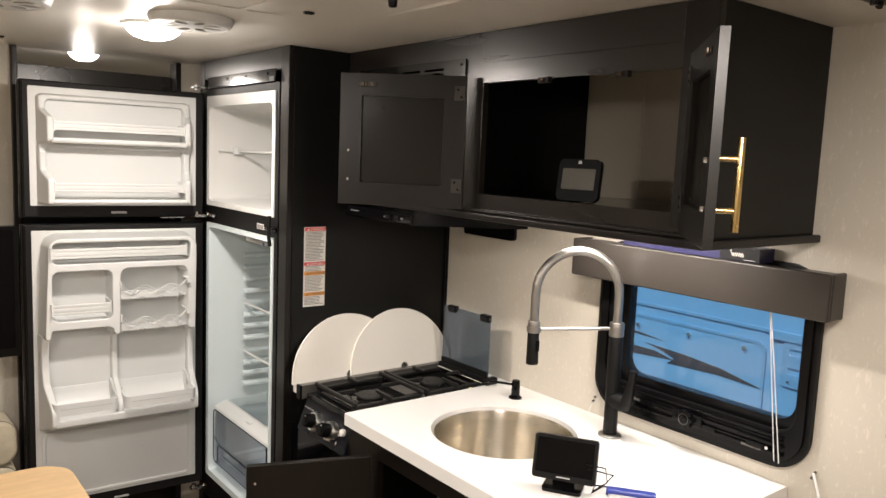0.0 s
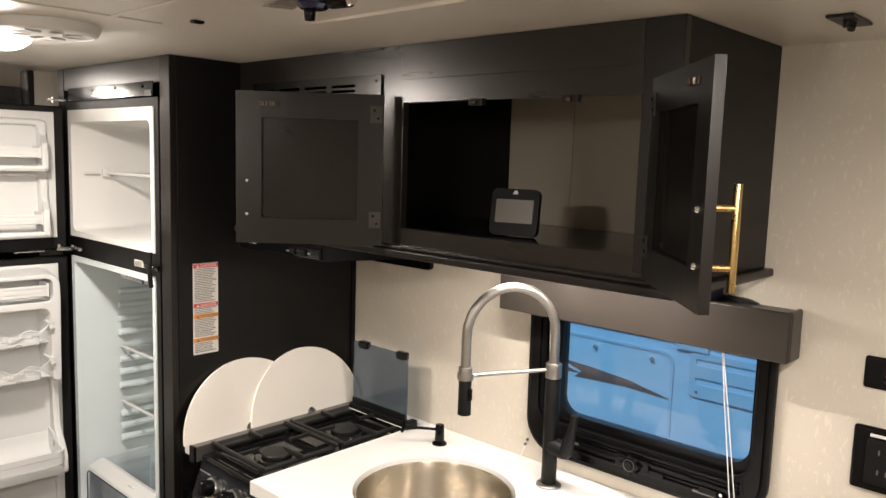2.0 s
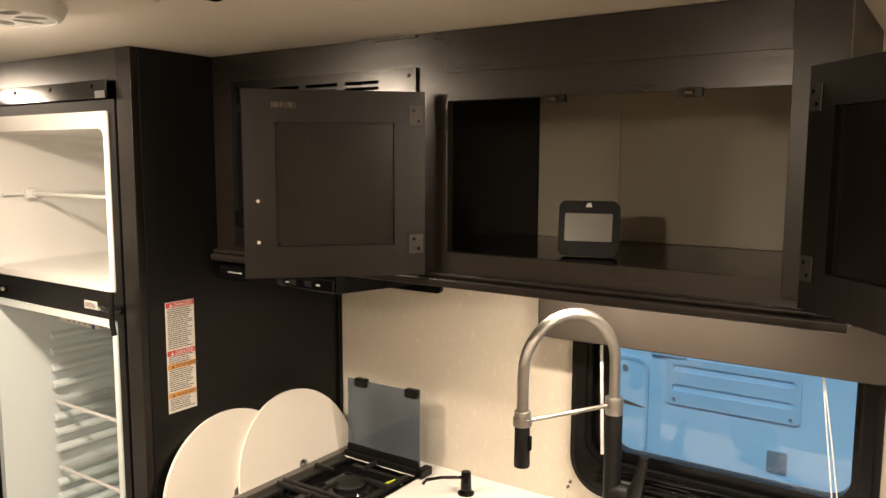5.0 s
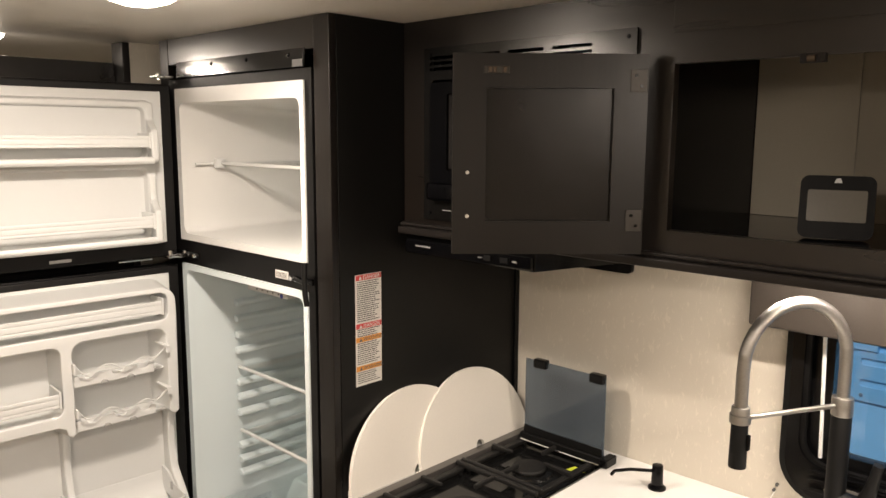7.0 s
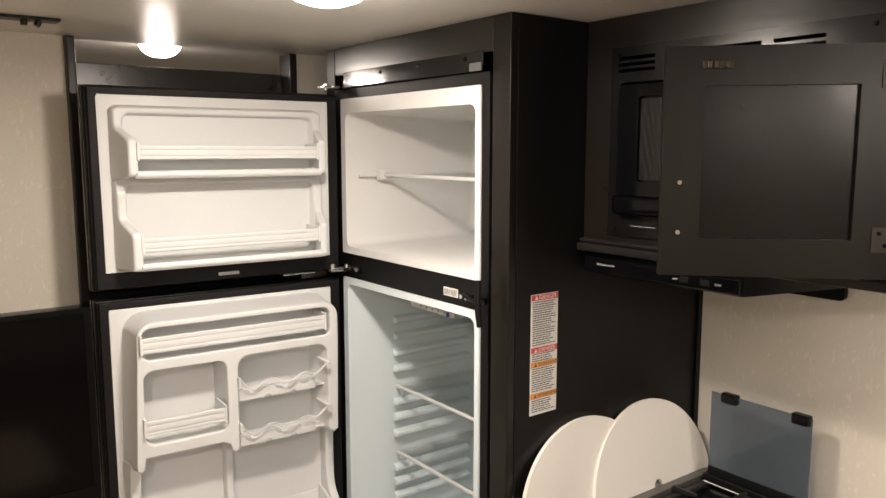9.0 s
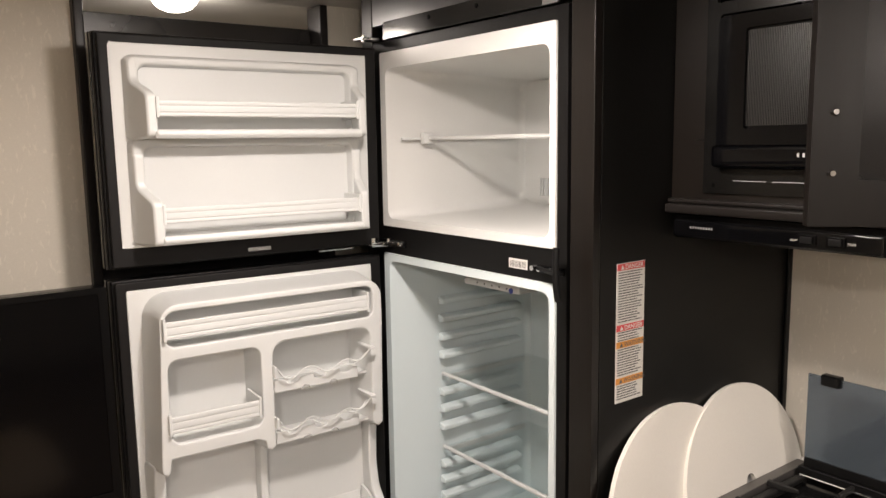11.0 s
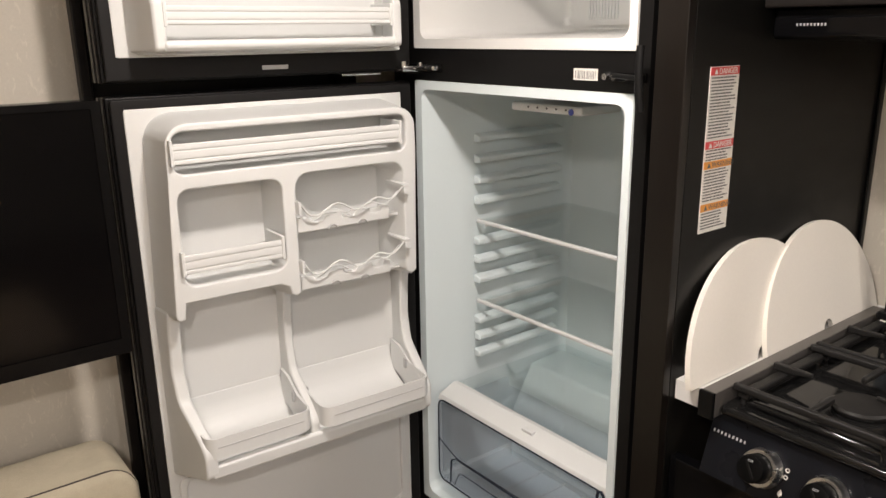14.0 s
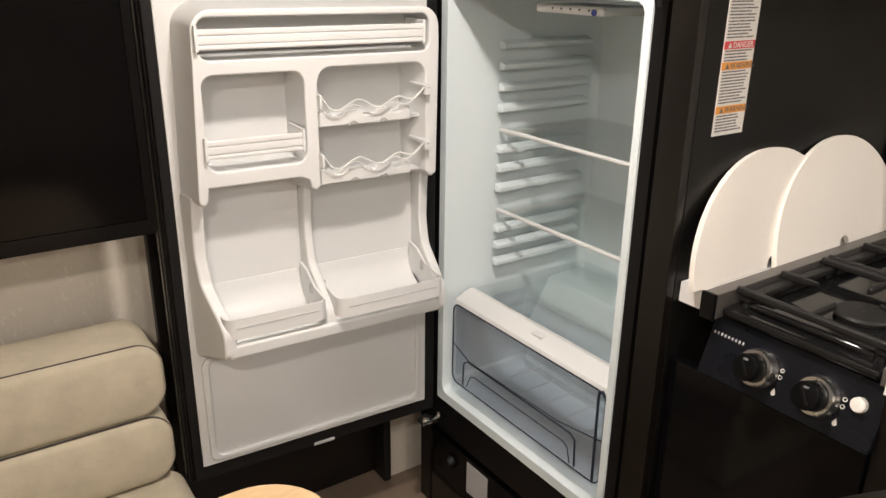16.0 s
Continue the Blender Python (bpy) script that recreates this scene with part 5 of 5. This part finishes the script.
for y in (-1.120, -1.3, -0.85):
    part("screw", cyl((-0.030, y, 0.992), (-0.034, y, 0.992), 0.005, 0.004, 12), M_CHROME, wi)
for z in (1.10, 1.22):
    part("screw", cyl((-0.0145, -0.765, z), (-0.0165, -0.765, z), 0.0035, n=8), M_BLACK, wi)
    part("screw", cyl((-0.0145, -1.375, z), (-0.0165, -1.375, z), 0.0035, n=8), M_BLACK, wi)
part("blind_wand", cyl((-0.035, -0.835, 1.06), (-0.035, -0.826, 1.32), 0.004, n=8), M_CORD, wi)

va = thing("window_valance", (-0.04, -1.08, 1.33), "dark padded window valance", "valance")
part("front", box(-0.078, -0.066, -1.432, -0.683, 1.327, 1.434, 0.005), M_BRONZE, va)
part("end", box(-0.0655, -0.0015, -1.432, -1.420, 1.327, 1.434, 0.005), M_BRONZE, va)
part("end", box(-0.0655, -0.0015, -0.695, -0.683, 1.327, 1.434, 0.005), M_BRONZE, va)
part("top", box(-0.0655, -0.0015, -1.4195, -0.6955, 1.420, 1.430, 0.002), M_BRONZE, va)
co = thing("blind_cord", (-0.05, -1.30, 0.98), "thin white blind cords hanging in front of the window", "blind cord")
part("cord", tube([(-0.048, -1.285, 1.33), (-0.047, -1.300, 1.20), (-0.046, -1.328, 0.972)], 0.0012, 6), M_CORD, co)
part("cord", tube([(-0.048, -1.287, 1.33), (-0.047, -1.307, 1.20), (-0.046, -1.340, 0.970)], 0.0012, 6), M_CORD, co)
bx = thing("carton", (-0.04, -1.08, 1.4345), "flat purple printed carton lying on the valance", "box")
part("carton_body", box(-0.073, -0.008, -1.262, -0.865, 1.4345, 1.468, 0.001), M_PURPLE, bx)
part("dark_end", box(-0.0736, -0.0732, -1.261, -1.158, 1.4355, 1.467), M_MATT, bx)
curl = [(-0.0742, -1.186 - 0.0225 * k / 40 * 1.6, 1.4495 + 0.0050 * math.sin(k * 0.95) + (0.006 if k < 6 else 0.0)) for k in range(41)]
part("maker_mark", tube(curl, 0.0008, 6), M_PAPER, bx)
part("small_print", box(-0.0741, -0.0737, -1.252, -1.222, 1.438, 1.4395), M_GREY, bx)

# wall fittings
ou = thing("outlet", (-0.01, -1.60, 1.09), "black power outlet with a white label", "outlet")
part("cover", box(-0.016, -0.0005, -1.685, -1.549, 1.092, 1.222, 0.006), M_BLACK, ou)
part("socket", box(-0.019, -0.0165, -1.655, -1.575, 1.108, 1.200, 0.002), M_MATT, ou)
for z in (1.135, 1.175):
    part("slot", box(-0.0196, -0.0191, -1.600, -1.597, z - 0.005, z + 0.005), M_INK, ou)
    part("slot", box(-0.0196, -0.0191, -1.615, -1.612, z - 0.005, z + 0.005), M_INK, ou)
part("label_strip", box(-0.0166, -0.0161, -1.63, -1.58, 1.204, 1.210), M_PAPER, ou)
s2 = thing("wall_switch", (-0.005, -1.60, 1.30), "small black wall switch plate", "switch")
part("cover", box(-0.008, -0.0005, -1.645, -1.556, 1.298, 1.362, 0.005), M_BLACK, s2)
part("button", cyl((-0.008, -1.605, 1.33), (-0.012, -1.605, 1.33), 0.019, n=28, b=0.001), M_GLOSS, s2)
for y in (-1.598, -1.606):
    part("digit", box(-0.0126, -0.0121, y - 0.0022, y + 0.0022, 1.325, 1.335), M_RED, s2, "small red digit")
for i, (y, z) in enumerate(((-0.736, 0.944), (-0.742, 0.958), (-1.400, 0.948), (-1.406, 0.962))):
    h = thing("cable_end", (0, y, z), "small dark cable end poking from the wall panel", "cable")
    part("stub", cyl((-0.0004, y, z), (-0.006, y, z - 0.001), 0.0035, n=10), M_INK, h)
wr = thing("wall_wire", (0, -1.405, 0.95), "thin white wire end hanging from the wall panel", "cable")
part("wire", tube([(-0.006, -1.404, 0.960), (-0.012, -1.409, 0.954), (-0.016, -1.420, 0.930), (-0.018, -1.430, 0.900)], 0.003, 8), M_CORD, wr)
wt1 = thing("wall_wire", (0, -0.738, 0.92), "thin bare wire above the worktop", "cable")
part("wire", tube([(-0.004, -0.739, 0.943), (-0.008, -0.732, 0.925), (-0.012, -0.728, 0.907)], 0.001, 6), M_CORD, wt1)

# things on the worktop
mo = thing("monitor", (-0.452, -1.010, CT), "small black touch monitor on a stand", "monitor")
MM = pose(-0.475, -1.060, 0.925, 0, 0, -58) @ pose(0, 0, 0, -14, 0, 0) @ rz
part("case", plate(rrect(-0.073, 0.073, 0.0, 0.100, 0.008), -0.012, 0.010, (), MM), M_MATT, mo)
part("screen", plate(rrect(-0.066, 0.066, 0.014, 0.093, 0.002), 0.0102, 0.0108, (), MM), M_SCREEN, mo, "dark screen")
part("print_bar", plate(rrect(-0.016, 0.016, 0.006, 0.009, 0.0005, 1), 0.0102, 0.0106, (), MM), M_GREY, mo)
part("stand", plate(rrect(-0.045, 0.045, -0.030, 0.035, 0.01), 0, 0.008, (), pose(-0.475, -1.060, CT + 0.0005, 0, 0, -58)), M_BLACK, mo)
part("neck", box(-0.025, 0.025, 0.0, 0.012, 0.008, 0.05, 0.002, m=pose(-0.475, -1.060, CT, 0, 0, -58)), M_BLACK, mo)
part("cable", tube([(-0.45, -1.10, 0.975), (-0.42, -1.135, 0.968), (-0.405, -1.13, 0.93), (-0.43, -1.11, 0.9075), (-0.40, -1.09, 0.9075), (-0.375, -1.12, 0.9075)], 0.0016, 6), M_BLACK, mo)
part("cable", tube([(-0.45, -1.105, 0.965), (-0.41, -1.15, 0.955), (-0.40, -1.115, 0.915), (-0.44, -1.115, 0.9075)], 0.0016, 6), M_BLACK, mo)
mk = thing("blue_case", (-0.36, -1.175, CT), "dark blue plastic case with a grey pad", "case")
part("shell", box(-0.055, 0.055, -0.012, 0.012, 0.0005, 0.016, 0.004, m=pose(-0.375, -1.175, CT, 0, 0, -52)), M_NAVY, mk)
part("pad", box(-0.050, 0.050, -0.060, -0.013, 0.0005, 0.008, 0.002, m=pose(-0.375, -1.175, CT, 0, 0, -52)), M_GREY, mk)

# warning label
wl = thing("warning_label", (-0.553, -0.001, 1.15), "tall white danger and warning label on the dark side panel", "sign")
X0, X1, Z0, Z1 = -0.593, -0.515, 1.148, 1.409
part("paper", box(X0, X1, -0.0012, -0.0004, Z0, Z1), M_PAPER, wl)
hh = Z1 - Z0
for f, c, word in ((0.0, M_RED, "DANGER"), (0.432, M_RED, "DANGER"), (0.553, M_ORANGE, "WARNING"), (0.815, M_ORANGE, "WARNING")):
    z = Z1 - f * hh
    part("band", box(X0 + 0.001, X1 - 0.001, -0.0018, -0.0013, z - 0.0130, z - 0.001), c, wl)
    text("band_lettering", word, 0.0125, face_y(X0 + 0.022, -0.0019, z - 0.0112), M_PAPER if c == M_RED else M_INK, wl, 0.0002)
    part("triangle", plate([(X0 + 0.010, z - 0.0112), (X0 + 0.019, z - 0.0112), (X0 + 0.0145, z - 0.003)], 0.0019, 0.0022, (), MAPY), M_PAPER if c == M_RED else M_INK, wl)
bm = bmesh.new()
rnd = random.Random(4)
for a, b_ in ((0.06, 0.42), (0.488, 0.545), (0.61, 0.80), (0.875, 0.985)):
    z = Z1 - a * hh
    while z > Z1 - b_ * hh:
        x = X0 + 0.005
        e_ = X1 - rnd.uniform(0.004, 0.022)
        while x < e_:
            w_ = rnd.uniform(0.003, 0.010)
            box(x, min(x + w_, e_), -0.0016, -0.00125, z - 0.0022, z, bm=bm)
            x += w_ + 0.0015
        z -= 0.0048
tagged(part("small_print", bm, M_INK, wl, "rows of unreadable small print"), kind="stuff")

# ---------- ceiling fittings ----------
def puck(at, k=1.0):
    t = thing("ceiling_lamp", at, "lit round white ceiling lamp with a frosted dome", "ceiling lamp", "ceiling lamps")
    part("base_ring", lathe([(r * k, z) for r, z in ((0.083, 0.0), (0.083, -0.008), (0.075, -0.012), (0.070, -0.010))], at, 40), M_WHITE, t)
    ln = part("lens", lathe([(r * k, z) for r, z in ((0.072, -0.010), (0.066, -0.022), (0.050, -0.034), (0.028, -0.041), (0.001, -0.043))], at, 40), M_LENS, t, "glowing frosted lens")
    ln.visible_shadow = False
    return t


p0 = puck((LAMPS_AND_FILL[0][0], LAMPS_AND_FILL[0][1], CEIL - 0.0005))
puck((LAMPS_AND_FILL[1][0], LAMPS_AND_FILL[1][1], CEIL + 0.0315), 0.78)
# domes for the added fill lights, out of view, copied from the first lamp
for lx, ly, lz, w in LAMPS_AND_FILL[2:]:
    copy_thing(p0, Matrix.Translation((lx, ly, CEIL - 0.0005)))


def round_vent(at):
    t = thing("round_vent", at, "round white ceiling air vent with oval openings", "air vent", "ceiling vents")
    hs = [[(0.055 * math.cos(a) + 0.024 * math.cos(b_) * math.cos(a) - 0.013 * math.sin(b_) * math.sin(a), 0.055 * math.sin(a) + 0.024 * math.cos(b_) * math.sin(a) + 0.013 * math.sin(b_) * math.cos(a)) for b_ in [2 * math.pi * i / 16 for i in range(16)]] for a in [2 * math.pi * k / 8 for k in range(8)]]
    bm = plate(circle(0, 0, 0.092, 48), -0.022, -0.016, hs)
    part("grille", bm, M_WHITE, t, m=Matrix.Translation(at))
    part("rim", lathe([(0.105, 0), (0.105, -0.006), (0.098, -0.020), (0.090, -0.023), (0.088, -0.020)], at, 48), M_WHITE, t)
    part("throat", lathe([(0.085, -0.004), (0.001, -0.004)], at, 40), M_INK, t)
    return t


rv = round_vent((-1.045, -0.235, CEIL - 0.0005))
copy_thing(rv, Matrix.Translation((-1.46, -0.20, CEIL - 0.0005)))
ho = thing("ceiling_clip", (-0.882, -0.552, CEIL), "tiny black clip in the ceiling panel", "clip")
part("clip", box(-0.894, -0.870, -0.559, -0.543, CEIL - 0.006, CEIL - 0.0005, 0.002), M_BLACK, ho)


def bracket(at, rz=0):
    t = thing("track_end", at, "dark metal curtain track end on the ceiling", "bracket")
    M = Matrix.Translation(at) @ pose(0, 0, 0, 0, 0, rz)
    part("plate", box(-0.055, 0.055, -0.022, 0.022, -0.006, -0.0005, 0.002, m=M), M_BROWN, t)
    part("post", cyl(M @ Vector((-0.010, 0, -0.006)), M @ Vector((-0.010, 0, -0.016)), 0.0065, n=14), M_BROWN, t)
    part("post", cyl(M @ Vector((0.018, 0, -0.006)), M @ Vector((0.012, 0, -0.016)), 0.0065, n=14), M_BROWN, t)
    return t


al = thing("ceiling_sensor", (-0.915, -0.96, CEIL), "small dark blue and black ceiling sensor with a clear plastic tag", "sensor")
part("mount", lathe([(0.030, 0.0), (0.030, -0.004), (0.016, -0.007), (0.0001, -0.007)], (-0.915, -0.960, CEIL - 0.0005), 28), M_SATIN, al)
part("cap", lathe([(0.0001, -0.007), (0.026, -0.008), (0.027, -0.022), (0.020, -0.028), (0.0001, -0.028)], (-0.915, -0.960, CEIL), 28), M_BLUECAP, al, "dark blue cap")
part("band", lathe([(0.0272, -0.008), (0.0278, -0.009), (0.0278, -0.013), (0.0272, -0.014)], (-0.915, -0.960, CEIL), 28), M_RED, al, "red band")
part("nub", cyl((-0.918, -0.955, CEIL - 0.027), (-0.918, -0.955, CEIL - 0.045), 0.010, 0.008, 12, b=0.001), M_BLACK, al)
part("head", cyl((-0.908, -0.992, CEIL - 0.014), (-0.900, -1.030, CEIL - 0.014), 0.016, 0.016, 24, b=0.003), M_BLACK, al, "black cylindrical head")
part("head_rim", cyl((-0.900, -1.0305, CEIL - 0.014), (-0.899, -1.034, CEIL - 0.014), 0.0155, 0.013, 24), M_CHROME, al)
tag = part("tag", plate([(-0.935, -0.935), (-0.895, -0.935), (-0.865, -0.835), (-0.915, -0.815)], CEIL - 0.008, CEIL - 0.0065), M_TAG, al, "clear printed plastic tag")
for k in range(4):
    part("print_line", box(-0.915 + k * 0.010, -0.912 + k * 0.010, -0.915, -0.855, CEIL - 0.0088, CEIL - 0.0082), M_INK, tag)
bracket((-0.250, -1.540, CEIL), 0)
bracket((-1.39, 0.64, CEIL), 0)
bt = bracket((-1.56, 0.66, CEIL), 0)
part("cord", tube([(-1.55, 0.66, CEIL - 0.03), (-1.555, 0.655, CEIL - 0.055), (-1.58, 0.65, CEIL - 0.075), (-1.66, 0.65, CEIL - 0.07)], 0.005, 8), M_CORD, bt)

# ---------- television, sofa, table ----------
tv = thing("television", (-1.75, 0.67, 0.93), "large black flat television with a dark screen", "television")
part("case", box(-2.20, -1.307, 0.652, 0.692, 0.928, 1.366, 0.005), M_BLACK, tv)
part("bezel", plate(rrect(-2.20, -1.307, 0.928, 1.366, 0.004, 2), -0.6515, -0.645, [rrect(-2.188, -1.322, 0.956, 1.354, 0.002, 1)], MAPY), M_BLACK, tv)
part("screen", box(-2.187, -1.320, 0.648, 0.6515, 0.957, 1.353), M_SCREEN, tv, "dark glossy screen")
part("wall_arm", box(-1.80, -1.70, 0.693, 0.869, 1.08, 1.20, 0.004), M_MATT, tv)
so = thing("sofa", (-1.85, 0.55, 0), "beige upholstered sofa with dark piping", "sofa")


def cushion(name, x0, x1, y0, y1, z0, z1, lab):
    bm = bmesh.new()
    r, rings = min(0.055, (z1 - z0) * 0.45), []
    for inset, dep in ((0.016, 0.0), (0.007, 0.004), (0.0, 0.016), (0.0, y1 - y0)):
        rings.append([bm.verts.new((x, y0 + dep, z)) for x, z in rrect(x0 + inset, x1 - inset, z0 + inset, z1 - inset, r - inset, 8)])
    for a, c in zip(rings, rings[1:]):
        for k in range(len(a)):
            bm.faces.new((a[k], a[(k + 1) % len(a)], c[(k + 1) % len(a)], c[k]))
    bm.faces.new(rings[0])
    bm.faces.new(rings[-1])
    SOFT.add(id(bm))
    for v in bm.verts:
        v.co += Vector((noise.noise(v.co * 6), noise.noise(v.co * 6 + Vector((5, 0, 0))), noise.noise(v.co * 6 + Vector((0, 7, 0))))) * 0.004
    c = part(name, bm, M_FABRIC, so, lab)
    p = [(x, y0 + 0.014, z) for x, z in rrect(x0 + 0.004, x1 - 0.004, z0 + 0.004, z1 - 0.004, min(0.051, (z1 - z0) * 0.42), 8)]
    part("piping", tube(p + [p[0]], 0.003, 8), M_PIPING, c)
    return c


cushion("back_cushion", -2.30, -1.322, 0.655, 0.80, 0.545, 0.704, "beige back cushion with dark piping")
cushion("back_cushion", -2.30, -1.318, 0.655, 0.80, 0.385, 0.542, "beige lower back cushion")
cushion("seat_cushion", -2.30, -1.300, 0.25, 0.70, 0.25, 0.383, "beige seat cushion")
part("frame", box(-2.28, -1.32, 0.28, 0.80, 0.0, 0.268, 0.01), M_FABRIC, so)
tb = thing("table", (-1.75, -0.05, 0), "pale wooden table with rounded corners", "table")
part("tabletop", plate(rrect(-2.20, -1.290, -0.48, 0.078, 0.09, 8), 0.722, 0.750), M_WOOD, tb)
part("pedestal", cyl((-1.76, -0.20, 0.02), (-1.76, -0.20, 0.721), 0.035, n=24), M_NICKEL, tb)
part("foot_plate", lathe([(0.001, 0.025), (0.05, 0.022), (0.13, 0.008), (0.135, 0.0)], (-1.76, -0.20, 0.001), 32), M_NICKEL, tb)

# ---------- outside: the neighbouring trailer ----------
structure("ground", box(-60.0, 80.0, -70.0, 70.0, -0.72, -0.70), M_GROUND, "grey concrete ground")
tr = thing("trailer", (1.72, 0.0, -0.70), "pale blue travel trailer side with baggage doors and dark decals", "trailer")
part("side_wall", box(1.70, 1.75, -5.0, 4.0, -0.2, 2.4, 0.01), M_TRAILER, tr)
part("roof_trim", box(1.69, 1.80, -5.0, 4.0, 2.401, 2.45, 0.01), M_TRAILTRIM, tr)
part("belt_trim", box(1.692, 1.6995, -5.0, 4.0, 0.885, 0.905, 0.003), M_TRAILTRIM, tr)
part("skirt", box(1.70, 1.75, -5.0, 4.0, -0.45, -0.201, 0.005), M_TRAILTRIM, tr)
part("body", box(1.7505, 4.0, -4.98, 3.98, -0.2, 2.40), M_TRAILER, tr)
for y in (-2.6, -1.8):
    wh = part("wheel", cyl((1.70, y, -0.36), (1.90, y, -0.36), 0.335, n=36, b=0.03), M_MATT, tr)
    part("hub", cyl((1.69, y, -0.36), (1.70, y, -0.36), 0.17, n=24), M_CHROME, wh)
bd = part("baggage_door", plate(rrect(-0.350, 0.78, 0.375, 0.835, 0.06), 1.690, 1.6995, [rrect(-0.335, 0.765, 0.390, 0.820, 0.05)], MAPX), M_TRAILTRIM, tr, "rounded baggage door")
part("door_panel", plate(rrect(-0.334, 0.764, 0.391, 0.819, 0.049), 1.694, 1.6995, (), MAPX), M_TRAILER, bd)
for y, z in ((0.40, 0.775), (0.076, 0.785), (-0.239, 0.785)):
    part("door_stud", cyl((1.6935, y, z), (1.680, y, z), 0.011, n=12), M_CHROME, bd)
fv = part("vent_panel", plate(rrect(-0.992, -0.430, 0.648, 0.862, 0.02), 1.690, 1.6995, [rrect(-0.962, -0.460, 0.80 - 0.09 * k, 0.83 - 0.09 * k, 0.008, 3) for k in (0, 1)], MAPX), M_TRAILTRIM, tr, "pale blue vent panel with slots")
part("vent_back", box(1.697, 1.6995, -0.98, -0.44, 0.66, 0.85), M_TRAILER, fv)
for y, z in ((-0.47, 0.675), (-0.955, 0.672)):
    part("vent_stud", cyl((1.690, y, z), (1.684, y, z), 0.007, n=10), M_CHROME, fv)
part("latch_plate", box(1.684, 1.6995, -0.52, -0.36, 0.86, 0.905, 0.004), M_TRAILTRIM, tr)
part("hatch", plate(rrect(-0.95, -0.87, 0.43, 0.52, 0.005, 2), 1.690, 1.6995, (), MAPX), M_HATCH, tr)
sw_ = [(0.36, 0.685), (0.10, 0.672), (-0.12, 0.650), (-0.36, 0.600), (-0.10, 0.612), (0.10, 0.605), (0.20, 0.600), (0.16, 0.635), (0.25, 0.665)]
part("decal", plate(sw_, 1.6925, 1.6938, (), MAPX), M_SWOOSH, tr, "dark curved decal")
part("decal", plate([(0.70, 0.60), (0.42, 0.608), (0.16, 0.625), (0.28, 0.652), (0.50, 0.655), (0.75, 0.655)], 1.6925, 1.6938, (), MAPX), M_SWOOSH, tr, "dark curved decal")
part("decal", plate([(0.70, 0.745), (0.40, 0.735), (0.22, 0.715), (0.42, 0.722), (0.70, 0.730)], 1.6925, 1.6938, (), MAPX), M_SWOOSH, tr, "dark thin decal")
